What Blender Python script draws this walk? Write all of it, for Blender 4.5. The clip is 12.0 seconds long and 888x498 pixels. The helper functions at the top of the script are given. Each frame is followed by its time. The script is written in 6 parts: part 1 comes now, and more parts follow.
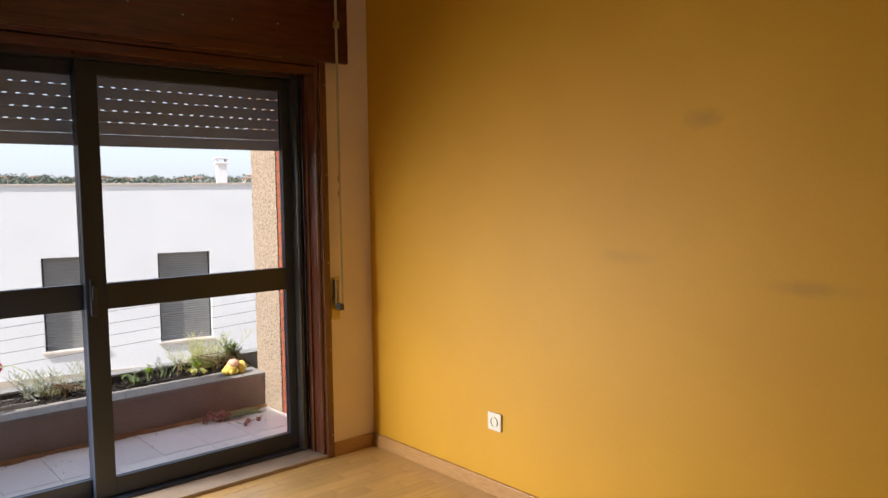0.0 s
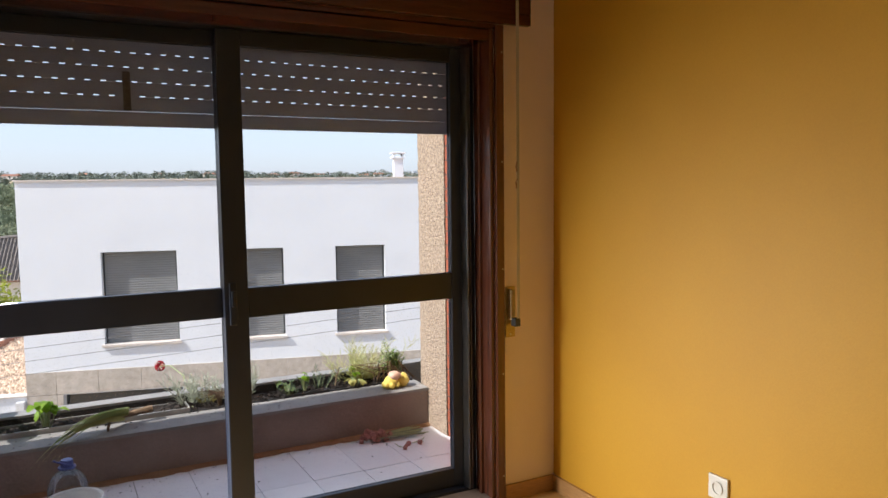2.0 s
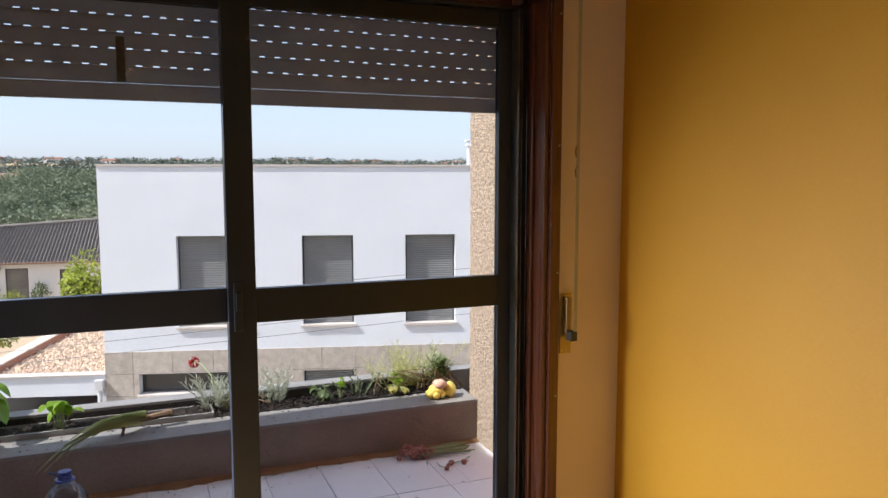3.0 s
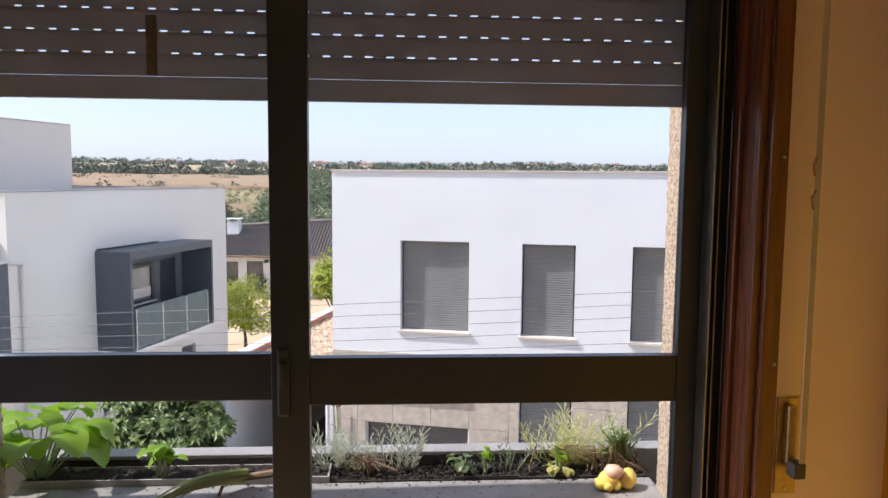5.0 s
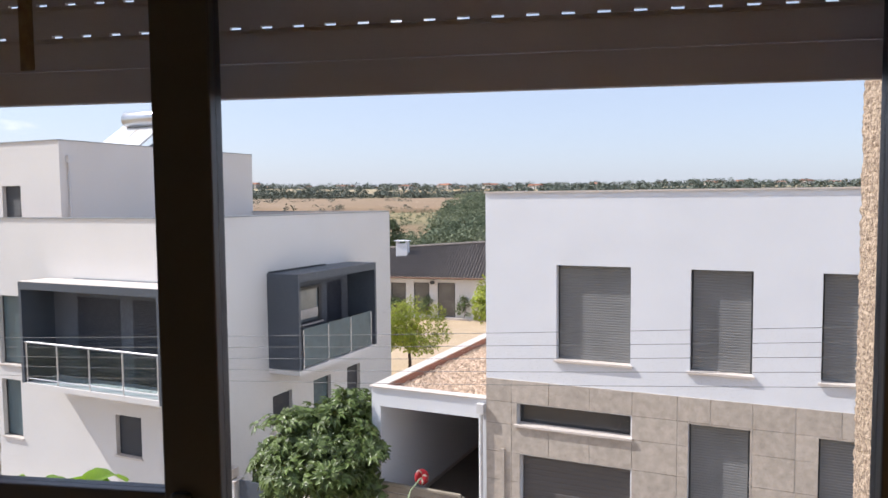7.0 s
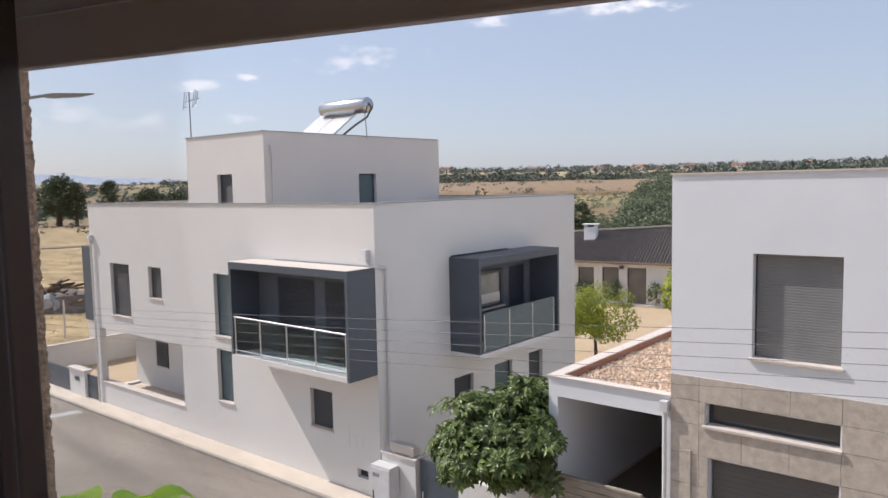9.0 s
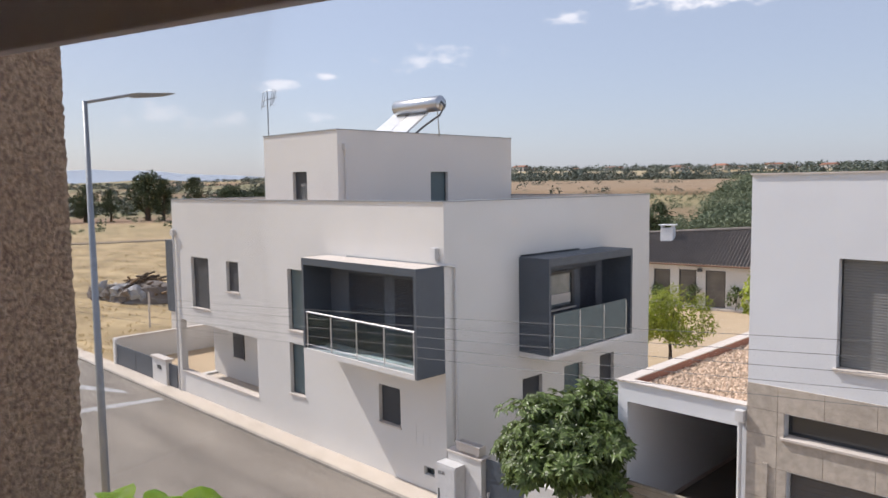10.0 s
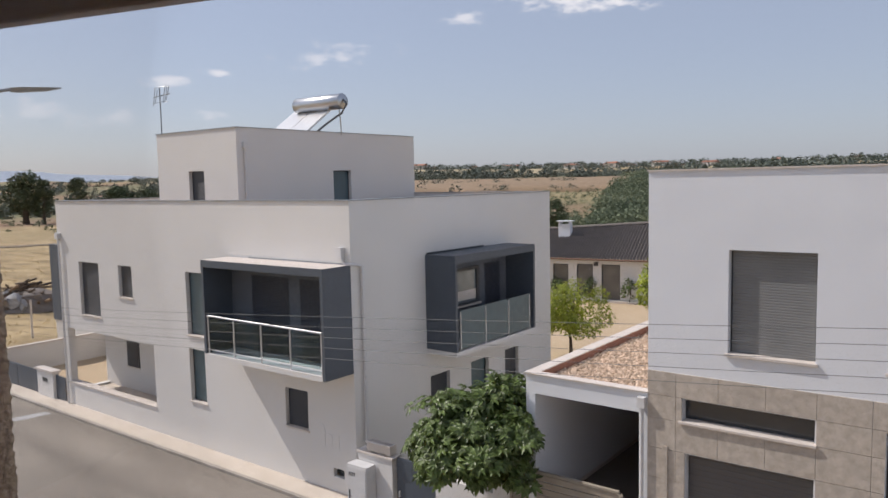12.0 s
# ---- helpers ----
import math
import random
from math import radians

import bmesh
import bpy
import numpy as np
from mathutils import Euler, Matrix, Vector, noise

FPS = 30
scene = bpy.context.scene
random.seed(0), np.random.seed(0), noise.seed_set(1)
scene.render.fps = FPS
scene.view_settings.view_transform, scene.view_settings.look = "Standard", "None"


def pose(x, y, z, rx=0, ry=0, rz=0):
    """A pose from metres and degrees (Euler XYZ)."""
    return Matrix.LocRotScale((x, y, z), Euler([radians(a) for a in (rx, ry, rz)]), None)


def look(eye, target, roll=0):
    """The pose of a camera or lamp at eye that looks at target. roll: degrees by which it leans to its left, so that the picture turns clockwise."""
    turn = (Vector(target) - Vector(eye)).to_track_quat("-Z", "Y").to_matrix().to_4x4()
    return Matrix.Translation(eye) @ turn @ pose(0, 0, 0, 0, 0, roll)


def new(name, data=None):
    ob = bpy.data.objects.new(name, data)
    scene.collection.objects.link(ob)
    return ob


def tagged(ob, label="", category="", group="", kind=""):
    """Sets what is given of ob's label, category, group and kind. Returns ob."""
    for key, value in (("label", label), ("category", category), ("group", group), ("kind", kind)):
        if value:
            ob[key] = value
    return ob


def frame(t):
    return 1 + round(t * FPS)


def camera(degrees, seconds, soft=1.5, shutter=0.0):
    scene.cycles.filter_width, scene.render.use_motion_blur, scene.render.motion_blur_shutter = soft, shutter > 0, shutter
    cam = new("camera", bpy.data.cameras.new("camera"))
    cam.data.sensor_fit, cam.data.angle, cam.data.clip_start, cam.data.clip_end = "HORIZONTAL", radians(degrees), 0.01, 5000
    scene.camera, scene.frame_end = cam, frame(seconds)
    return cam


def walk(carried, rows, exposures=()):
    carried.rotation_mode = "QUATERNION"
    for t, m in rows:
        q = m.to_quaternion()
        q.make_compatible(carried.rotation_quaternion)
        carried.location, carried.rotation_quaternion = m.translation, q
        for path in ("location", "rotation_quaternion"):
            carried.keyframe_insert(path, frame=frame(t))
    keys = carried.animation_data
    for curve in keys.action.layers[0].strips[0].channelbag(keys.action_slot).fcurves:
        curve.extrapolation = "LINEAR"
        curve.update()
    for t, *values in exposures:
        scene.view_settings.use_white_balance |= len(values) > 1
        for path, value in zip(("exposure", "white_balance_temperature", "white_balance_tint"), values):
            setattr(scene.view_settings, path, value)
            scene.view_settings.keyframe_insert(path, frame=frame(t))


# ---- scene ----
cam = camera(61.9, 12.0)
PATH = [
    (0, (-0.102, -0.459, 1.391), (1.217, 1.036, 1.230), -0.7),
    (0.5, (0.036, -0.356, 1.386), (1.149, 1.298, 1.236), -0.5),
    (1, (0.142, -0.237, 1.374), (1.118, 1.502, 1.223), -0.4),
    (1.5, (0.179, -0.053, 1.382), (1.144, 1.691, 1.223), -0.9),
    (2, (0.268, 0.136, 1.372), (1.207, 1.894, 1.203), -0.7),
    (2.5, (0.463, 0.3, 1.377), (1.325, 2.096, 1.195), -0.1),
    (3, (0.590, 0.489, 1.366), (1.340, 2.333, 1.168), 0.0),
    (5, (1.123, 1.228, 1.418), (1.257, 3.215, 1.229), 0.5),
    (5.5, (1.212, 1.412, 1.428), (1.201, 3.405, 1.264), 0.4),
    (6, (1.355, 1.622, 1.435), (1.221, 3.612, 1.292), -0.1),
    (6.5, (1.400, 1.820, 1.437), (1.170, 3.802, 1.305), -0.5),
    (7, (1.414, 1.966, 1.442), (1.096, 3.936, 1.309), -0.5),
    (8.8, (1.570, 2.477, 1.466), (0.814, 4.320, 1.297), -1.2),
    (9, (1.584, 2.518, 1.469), (0.777, 4.339, 1.297), -1.2),
    (9.5, (1.618, 2.605, 1.471), (0.702, 4.374, 1.299), -1.2),
    (10, (1.639, 2.669, 1.474), (0.656, 4.401, 1.301), -0.8),
    (10.5, (1.650, 2.660, 1.464), (0.659, 4.388, 1.290), -0.5),
    (11, (1.625, 2.620, 1.449), (0.688, 4.377, 1.273), -0.6),
    (11.5, (1.535, 2.635, 1.459), (0.688, 4.437, 1.281), -0.8),
    (12, (1.480, 2.616, 1.461), (0.737, 4.463, 1.280), -1.2),
]
walk(cam, [(t, look(eye, target, roll)) for t, eye, target, roll in PATH],
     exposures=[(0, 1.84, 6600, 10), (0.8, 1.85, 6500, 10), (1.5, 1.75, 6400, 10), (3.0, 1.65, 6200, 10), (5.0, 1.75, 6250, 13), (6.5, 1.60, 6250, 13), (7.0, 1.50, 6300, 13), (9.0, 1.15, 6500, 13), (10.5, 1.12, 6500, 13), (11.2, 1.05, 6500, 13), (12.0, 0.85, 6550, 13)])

# ---- light ----
world = bpy.data.worlds.new("world")
scene.world = world
world.use_nodes = True
wn, wl = world.node_tree.nodes, world.node_tree.links
wn.clear()
SUN_DIR = Vector((-0.69, -0.02, 0.74)).normalized()   # towards the sun
sky = wn.new("ShaderNodeTexSky")
sky.sky_type, sky.sun_disc = "NISHITA", False
sky.sun_elevation, sky.sun_rotation = math.asin(SUN_DIR.z), math.atan2(SUN_DIR.x, SUN_DIR.y)
sky.altitude, sky.air_density, sky.dust_density, sky.ozone_density = 300, 1.0, 1.6, 1.2
coord = wn.new("ShaderNodeTexCoord")
# a few small fair-weather clouds, and a pale summer haze
puff = wn.new("ShaderNodeTexNoise")
puff.inputs["Scale"].default_value, puff.inputs["Detail"].default_value, puff.inputs["Roughness"].default_value = 26.0, 6.0, 0.6
cmap = wn.new("ShaderNodeMapping")
cmap.inputs["Scale"].default_value = (1.0, 1.0, 2.2)
wl.new(coord.outputs["Generated"], cmap.inputs[0])
wl.new(cmap.outputs[0], puff.inputs["Vector"])
cover = None
# direction, half width, half height, density
for d, w, h, k in (((-0.195, 0.955, 0.223), 0.100, 0.020, 1.0), ((-0.338, 0.918, 0.208), 0.034, 0.012, 0.75), ((-0.485, 0.859, 0.164), 0.080, 0.020, 0.55),
                   ((-0.659, 0.740, 0.131), 0.042, 0.010, 0.7), ((-0.611, 0.778, 0.142), 0.030, 0.007, 0.8), ((-0.764, 0.639, 0.090), 0.060, 0.016, 0.5),
                   ((-0.625, 0.775, 0.091), 0.045, 0.012, 0.4), ((-0.707, 0.702, 0.087), 0.030, 0.012, 0.4), ((-0.88, 0.46, 0.16), 0.10, 0.022, 0.7),
                   ((-0.30, 0.88, 0.36), 0.14, 0.035, 0.8), ((-0.97, -0.1, 0.22), 0.16, 0.04, 0.8), ((0.55, 0.75, 0.36), 0.12, 0.03, 0.7)):
    d = Vector(d).normalized()
    e = Vector((d.y, -d.x, 0)).normalized()
    f = e.cross(d)
    axes = []
    for a, r in ((e, w), (f, h)):
        dt = wn.new("ShaderNodeVectorMath"); dt.operation = "DOT_PRODUCT"
        dt.inputs[1].default_value = a / r
        wl.new(coord.outputs["Generated"], dt.inputs[0])
        axes.append(dt)
    front = wn.new("ShaderNodeVectorMath"); front.operation = "DOT_PRODUCT"
    front.inputs[1].default_value = d
    wl.new(coord.outputs["Generated"], front.inputs[0])
    ahead = wn.new("ShaderNodeMath"); ahead.operation = "GREATER_THAN"; ahead.inputs[1].default_value = 0.5
    wl.new(front.outputs["Value"], ahead.inputs[0])
    xy = wn.new("ShaderNodeCombineXYZ")
    wl.new(axes[0].outputs["Value"], xy.inputs[0]); wl.new(axes[1].outputs["Value"], xy.inputs[1])
    ln = wn.new("ShaderNodeVectorMath"); ln.operation = "LENGTH"
    wl.new(xy.outputs[0], ln.inputs[0])
    body = wn.new("ShaderNodeMath"); body.operation = "MULTIPLY_ADD"; body.inputs[1].default_value = 4.2
    wl.new(puff.outputs["Fac"], body.inputs[0])
    neg = wn.new("ShaderNodeMath"); neg.operation = "MULTIPLY"; neg.inputs[1].default_value = -1.0
    wl.new(ln.outputs["Value"], neg.inputs[0]); wl.new(neg.outputs[0], body.inputs[2])
    soft = wn.new("ShaderNodeMapRange"); soft.interpolation_type = "SMOOTHSTEP"
    soft.inputs["From Min"].default_value, soft.inputs["From Max"].default_value, soft.inputs["To Max"].default_value = 1.25, 2.3, k
    wl.new(body.outputs[0], soft.inputs[0])
    on_side = wn.new("ShaderNodeMath"); on_side.operation = "MULTIPLY"
    wl.new(soft.outputs[0], on_side.inputs[0]); wl.new(ahead.outputs[0], on_side.inputs[1])
    if cover is None:
        cover = on_side
    else:
        mx = wn.new("ShaderNodeMath"); mx.operation = "MAXIMUM"
        wl.new(cover.outputs[0], mx.inputs[0]); wl.new(on_side.outputs[0], mx.inputs[1])
        cover = mx
haze = wn.new("ShaderNodeMixRGB")
haze.inputs["Fac"].default_value = 0.55
haze.inputs["Color2"].default_value = (4.3, 4.8, 5.9, 1)
wl.new(sky.outputs[0], haze.inputs["Color1"])
mixc = wn.new("ShaderNodeMixRGB")
mixc.inputs["Color2"].default_value = (7.6, 7.7, 8.0, 1)
wl.new(cover.outputs[0], mixc.inputs["Fac"]); wl.new(haze.outputs[0], mixc.inputs["Color1"])
bg = wn.new("ShaderNodeBackground")
bg.inputs["Strength"].default_value = 0.109
wout = wn.new("ShaderNodeOutputWorld")
wl.new(mixc.outputs[0], bg.inputs[0]); wl.new(bg.outputs[0], wout.inputs[0])
sun = new("sun", bpy.data.lights.new("sun", "SUN"))
sun.data.energy, sun.data.angle, sun.data.color = 3.35, radians(0.6), (1.0, 0.955, 0.885)
sun.matrix_world = look((-40, 0, 45), Vector((-40, 0, 45)) - SUN_DIR)

# daylight of the sky in the opening of the balcony door
day = new("window_daylight", bpy.data.lights.new("window_daylight", "AREA"))
day.data.shape, day.data.size, day.data.size_y, day.data.energy, day.data.color = "RECTANGLE", 0.26, 1.05, 14.2, (1.0, 0.97, 0.92)
day.matrix_world = look((-0.03, 3.055, 0.66), (1.55, 1.35, -0.25))
day.data.spread = radians(116)

# ---- materials ----
def material(name, col, col2=None, rough=0.6, metal=0.0, scale=6.0, bump=0.0, fine=80.0, stretch=(1, 1, 1), spec=0.5, vary=0.0, amount=0.5, coat=0.0, island=0.0, through_light=0.0):
    """Two noises, broad and fine, mix two colours; the fine one gives relief. vary: change from piece to piece."""
    m = bpy.data.materials.new(name)
    m.use_nodes = True
    n, l = m.node_tree.nodes, m.node_tree.links
    b = n["Principled BSDF"]
    b.inputs["Roughness"].default_value, b.inputs["Metallic"].default_value = rough, metal
    b.inputs["Specular IOR Level"].default_value = spec
    b.inputs["Coat Weight"].default_value = coat
    tc = n.new("ShaderNodeTexCoord")
    mp = n.new("ShaderNodeMapping")
    mp.inputs["Scale"].default_value = stretch
    l.new(tc.outputs["Object"], mp.inputs[0])
    broad = n.new("ShaderNodeTexNoise"); broad.inputs["Scale"].default_value = scale; broad.inputs["Detail"].default_value = 5
    small = n.new("ShaderNodeTexNoise"); small.inputs["Scale"].default_value = fine; small.inputs["Detail"].default_value = 4
    l.new(mp.outputs[0], broad.inputs["Vector"]); l.new(mp.outputs[0], small.inputs["Vector"])
    add = n.new("ShaderNodeMath"); add.operation = "MULTIPLY_ADD"
    add.inputs[1].default_value = 0.45
    l.new(small.outputs["Fac"], add.inputs[0]); l.new(broad.outputs["Fac"], add.inputs[2])
    rng = n.new("ShaderNodeMapRange")
    rng.inputs["From Min"].default_value, rng.inputs["From Max"].default_value = 0.72 - 0.5 * amount, 0.72 + 0.5 * amount
    l.new(add.outputs[0], rng.inputs[0])
    mx = n.new("ShaderNodeMixRGB")
    c2 = col2 or tuple(0.82 * c for c in col)
    mx.inputs["Color1"].default_value, mx.inputs["Color2"].default_value = (*col, 1), (*c2, 1)
    l.new(rng.outputs[0], mx.inputs["Fac"])
    last = mx.outputs[0]
    if vary:
        info = n.new("ShaderNodeObjectInfo")
        vr = n.new("ShaderNodeMapRange")
        vr.inputs["To Min"].default_value, vr.inputs["To Max"].default_value = 1 - vary, 1 + vary
        l.new(info.outputs["Random"], vr.inputs[0])
        hs = n.new("ShaderNodeHueSaturation")
        l.new(vr.outputs[0], hs.inputs["Value"]); l.new(last, hs.inputs["Color"])
        last = hs.outputs[0]
    if island:
        gi = n.new("ShaderNodeNewGeometry")
        vr = n.new("ShaderNodeMapRange")
        vr.inputs["To Min"].default_value, vr.inputs["To Max"].default_value = 1 - island, 1 + island
        l.new(gi.outputs["Random Per Island"], vr.inputs[0])
        hs = n.new("ShaderNodeHueSaturation")
        l.new(vr.outputs[0], hs.inputs["Value"]); l.new(last, hs.inputs["Color"])
        last = hs.outputs[0]
    l.new(last, b.inputs["Base Color"])
    if through_light:
        tl = n.new("ShaderNodeBsdfTranslucent"); ms = n.new("ShaderNodeMixShader")
        ms.inputs[0].default_value = through_light
        l.new(last, tl.inputs[0]); l.new(b.outputs[0], ms.inputs[1]); l.new(tl.outputs[0], ms.inputs[2])
        l.new(ms.outputs[0], n["Material Output"].inputs["Surface"])
    if bump:
        bp = n.new("ShaderNodeBump")
        bp.inputs["Strength"].default_value = min(1.0, bump); bp.inputs["Distance"].default_value = 0.01
        l.new(small.outputs["Fac"], bp.inputs["Height"]); l.new(bp.outputs[0], b.inputs["Normal"])
    return m


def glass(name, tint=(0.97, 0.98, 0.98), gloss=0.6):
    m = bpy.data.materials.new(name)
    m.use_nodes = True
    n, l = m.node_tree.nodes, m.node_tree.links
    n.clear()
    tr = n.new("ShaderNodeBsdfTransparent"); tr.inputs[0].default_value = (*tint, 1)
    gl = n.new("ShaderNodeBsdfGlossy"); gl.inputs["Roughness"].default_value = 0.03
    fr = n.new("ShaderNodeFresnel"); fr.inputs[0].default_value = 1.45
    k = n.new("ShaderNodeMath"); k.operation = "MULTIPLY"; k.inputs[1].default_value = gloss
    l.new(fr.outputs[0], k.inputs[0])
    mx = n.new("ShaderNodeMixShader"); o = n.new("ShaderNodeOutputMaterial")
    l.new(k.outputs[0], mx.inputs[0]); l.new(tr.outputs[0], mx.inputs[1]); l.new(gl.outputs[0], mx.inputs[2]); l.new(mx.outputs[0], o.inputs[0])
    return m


YELLOW = material("ochre wall paint", (0.61, 0.328, 0.013), (0.52, 0.264, 0.009), 0.62, scale=1.6, bump=0.05, fine=160, amount=0.7)
CREAM = material("cream wall paint", (0.89, 0.765, 0.67), (0.84, 0.70, 0.60), 0.6, scale=2, bump=0.06, fine=140)
# for the walls out of view; cool white is chosen for neutral bounce light
WALLW = material("white bounce wall paint", (0.87, 0.87, 0.89), (0.83, 0.83, 0.85), 0.7, scale=2, bump=0.06, fine=140)
CEIL = material("white ceiling paint", (0.87, 0.86, 0.84), (0.83, 0.82, 0.80), 0.8, scale=3, bump=0.05)
OAK = material("oak parquet", (0.56, 0.37, 0.15), (0.44, 0.27, 0.10), 0.28, scale=5, bump=0.04, fine=60, stretch=(1.2, 9, 6), vary=0.12, coat=0.3)
SKIRT = material("oak skirting", (0.50, 0.29, 0.12), (0.36, 0.19, 0.07), 0.35, scale=6, fine=70, stretch=(3, 3, 22), bump=0.05)
MAHOG = material("varnished mahogany", (0.115, 0.028, 0.016), (0.058, 0.013, 0.009), 0.22, scale=4, fine=45, stretch=(1.5, 6, 14), bump=0.05, coat=0.5)
JAMBW = material("varnished mahogany upright", (0.165, 0.057, 0.030), (0.090, 0.028, 0.015), 0.25, scale=4, fine=45, stretch=(16, 16, 1.2), bump=0.05, coat=0.5)
BRONZE = material("dark bronze aluminium", (0.022, 0.030, 0.052), (0.016, 0.022, 0.040), 0.36, 0.0, scale=5, bump=0.02, fine=300)
ALU = material("bare aluminium", (0.62, 0.63, 0.64), (0.5, 0.51, 0.52), 0.3, 1.0, scale=20)
SLAT = material("beige shutter plastic", (0.76, 0.75, 0.75), (0.68, 0.67, 0.67), 0.5, scale=8, bump=0.04, fine=120, through_light=0.26)
NAIL = material("nail heads", (0.45, 0.36, 0.3), None, 0.4, 0.6)
WEB = material("shutter strap webbing", (0.55, 0.52, 0.46), (0.42, 0.4, 0.35), 0.85, fine=400, bump=0.3)
BRASS = material("aged brass", (0.50, 0.40, 0.22), (0.36, 0.28, 0.15), 0.35, 0.9, scale=40)
PLASTIC_W = material("white socket plastic", (0.78, 0.75, 0.68), None, 0.35)
HOLE = material("dark hole", (0.03, 0.028, 0.025), None, 0.7)
# grey tint is added to dim the daylit view against the darker room
PANE = glass("view-dimming window glass", (0.74, 0.74, 0.745), 0.12)
STUCCO = material("rough sand stucco", (0.60, 0.475, 0.35), (0.30, 0.225, 0.165), 0.95, scale=75, bump=1.0, fine=110, amount=0.27)
BRICK = material("red clay brick", (0.42, 0.12, 0.06), (0.34, 0.09, 0.045), 0.8, scale=12, bump=0.25, fine=90, vary=0.12)
MORTAR = material("brown mortar", (0.20, 0.12, 0.09), None, 0.95, bump=0.4)
RENDER_D = material("stained cement render", (0.34, 0.265, 0.225), (0.19, 0.145, 0.12), 0.85, scale=4.5, bump=0.4, fine=60, amount=0.8)
LEDGE = material("grey stone ledge", (0.33, 0.315, 0.295), (0.20, 0.185, 0.17), 0.75, scale=7, bump=0.2, fine=90, amount=0.8)
TILE = material("white balcony tile", (0.90, 0.91, 0.93), (0.84, 0.85, 0.86), 0.3, scale=4, bump=0.03, vary=0.04)
GROUT = material("grey grout", (0.35, 0.33, 0.3), None, 0.9)
DIRT = material("ochre dirt crust", (0.36, 0.20, 0.10), (0.20, 0.10, 0.05), 0.95, scale=14, bump=0.5, amount=0.8)
SOIL = material("dark potting soil", (0.040, 0.029, 0.022), (0.018, 0.013, 0.010), 0.95, scale=25, bump=1.0, fine=120)
POT_D = material("black planter plastic", (0.03, 0.03, 0.03), (0.05, 0.045, 0.04), 0.5)
POT_G = material("grey planter plastic", (0.42, 0.41, 0.39), (0.32, 0.31, 0.29), 0.6, scale=10)
WHITE = material("white house render", (0.81, 0.825, 0.85), (0.735, 0.75, 0.775), 0.9, scale=0.75, bump=0.06, fine=60, amount=0.6, stretch=(1, 1, 1.6))
WARM = material("warm white house render", (0.78, 0.757, 0.725), (0.70, 0.678, 0.645), 0.9, scale=0.7, bump=0.06, fine=60, amount=0.8)
STONE = material("honey granite cladding", (0.585, 0.515, 0.435), (0.43, 0.375, 0.315), 0.75, scale=6, bump=0.3, fine=20, vary=0.05, amount=0.42)
STONE_J = material("stone joint", (0.25, 0.22, 0.19), None, 0.9)
SILL = material("pale stone sill", (0.70, 0.63, 0.565), (0.61, 0.545, 0.485), 0.7, scale=8)
ROLL = material("grey roller shutter", (0.25, 0.252, 0.25), (0.20, 0.203, 0.202), 0.36, scale=2, vary=0.03)
ROLL_D = material("dark grey roller shutter", (0.060, 0.066, 0.076), (0.046, 0.051, 0.060), 0.4, scale=2)
ANTHR = material("anthracite cladding", (0.088, 0.105, 0.128), (0.076, 0.092, 0.114), 0.45, scale=2)
FRAME_D = material("anthracite window frame", (0.05, 0.055, 0.06), None, 0.4)
DARKGLASS = material("dark window glass", (0.035, 0.045, 0.05), (0.05, 0.06, 0.065), 0.04, spec=0.9)
GREENGLASS = material("frosted green balustrade glass", (0.125, 0.178, 0.195), (0.080, 0.122, 0.138), 0.25, spec=0.35)
STEEL = material("brushed stainless steel", (0.80, 0.80, 0.80), (0.68, 0.68, 0.68), 0.3, 0.45, scale=30)
PVC = material("white pvc pipe", (0.74, 0.73, 0.72), None, 0.5)
GRAVEL = material("pink roof gravel", (0.50, 0.37, 0.265), (0.34, 0.235, 0.16), 0.95, scale=18, bump=1.0, fine=60, amount=0.5)
STONES = material("roof pebbles", (0.66, 0.51, 0.385), (0.50, 0.37, 0.265), 0.9, scale=9, fine=30, amount=0.3, island=0.35)
BITUMEN = material("red bitumen upstand", (0.34, 0.16, 0.11), (0.28, 0.13, 0.09), 0.9)
ASPHALT = material("worn grey asphalt", (0.325, 0.283, 0.240), (0.190, 0.165, 0.140), 0.95, scale=0.45, bump=0.5, fine=7, stretch=(0.4, 1.5, 1), amount=0.5)
PAVE = material("pale concrete pavement", (0.70, 0.62, 0.53), (0.56, 0.48, 0.39), 0.9, scale=1.2, bump=0.2, fine=30, amount=0.7)
KERB = material("granite kerb", (0.42, 0.38, 0.33), (0.34, 0.3, 0.26), 0.85, scale=4, vary=0.1)
PAINT = material("worn road paint", (0.55, 0.55, 0.54), (0.30, 0.295, 0.29), 0.8, scale=4, amount=0.7)
GROUND = material("dry straw field", (0.56, 0.42, 0.23), (0.25, 0.18, 0.09), 1.0, scale=0.30, bump=0.4, fine=1.4, stretch=(0.7, 1.4, 1), amount=0.36)
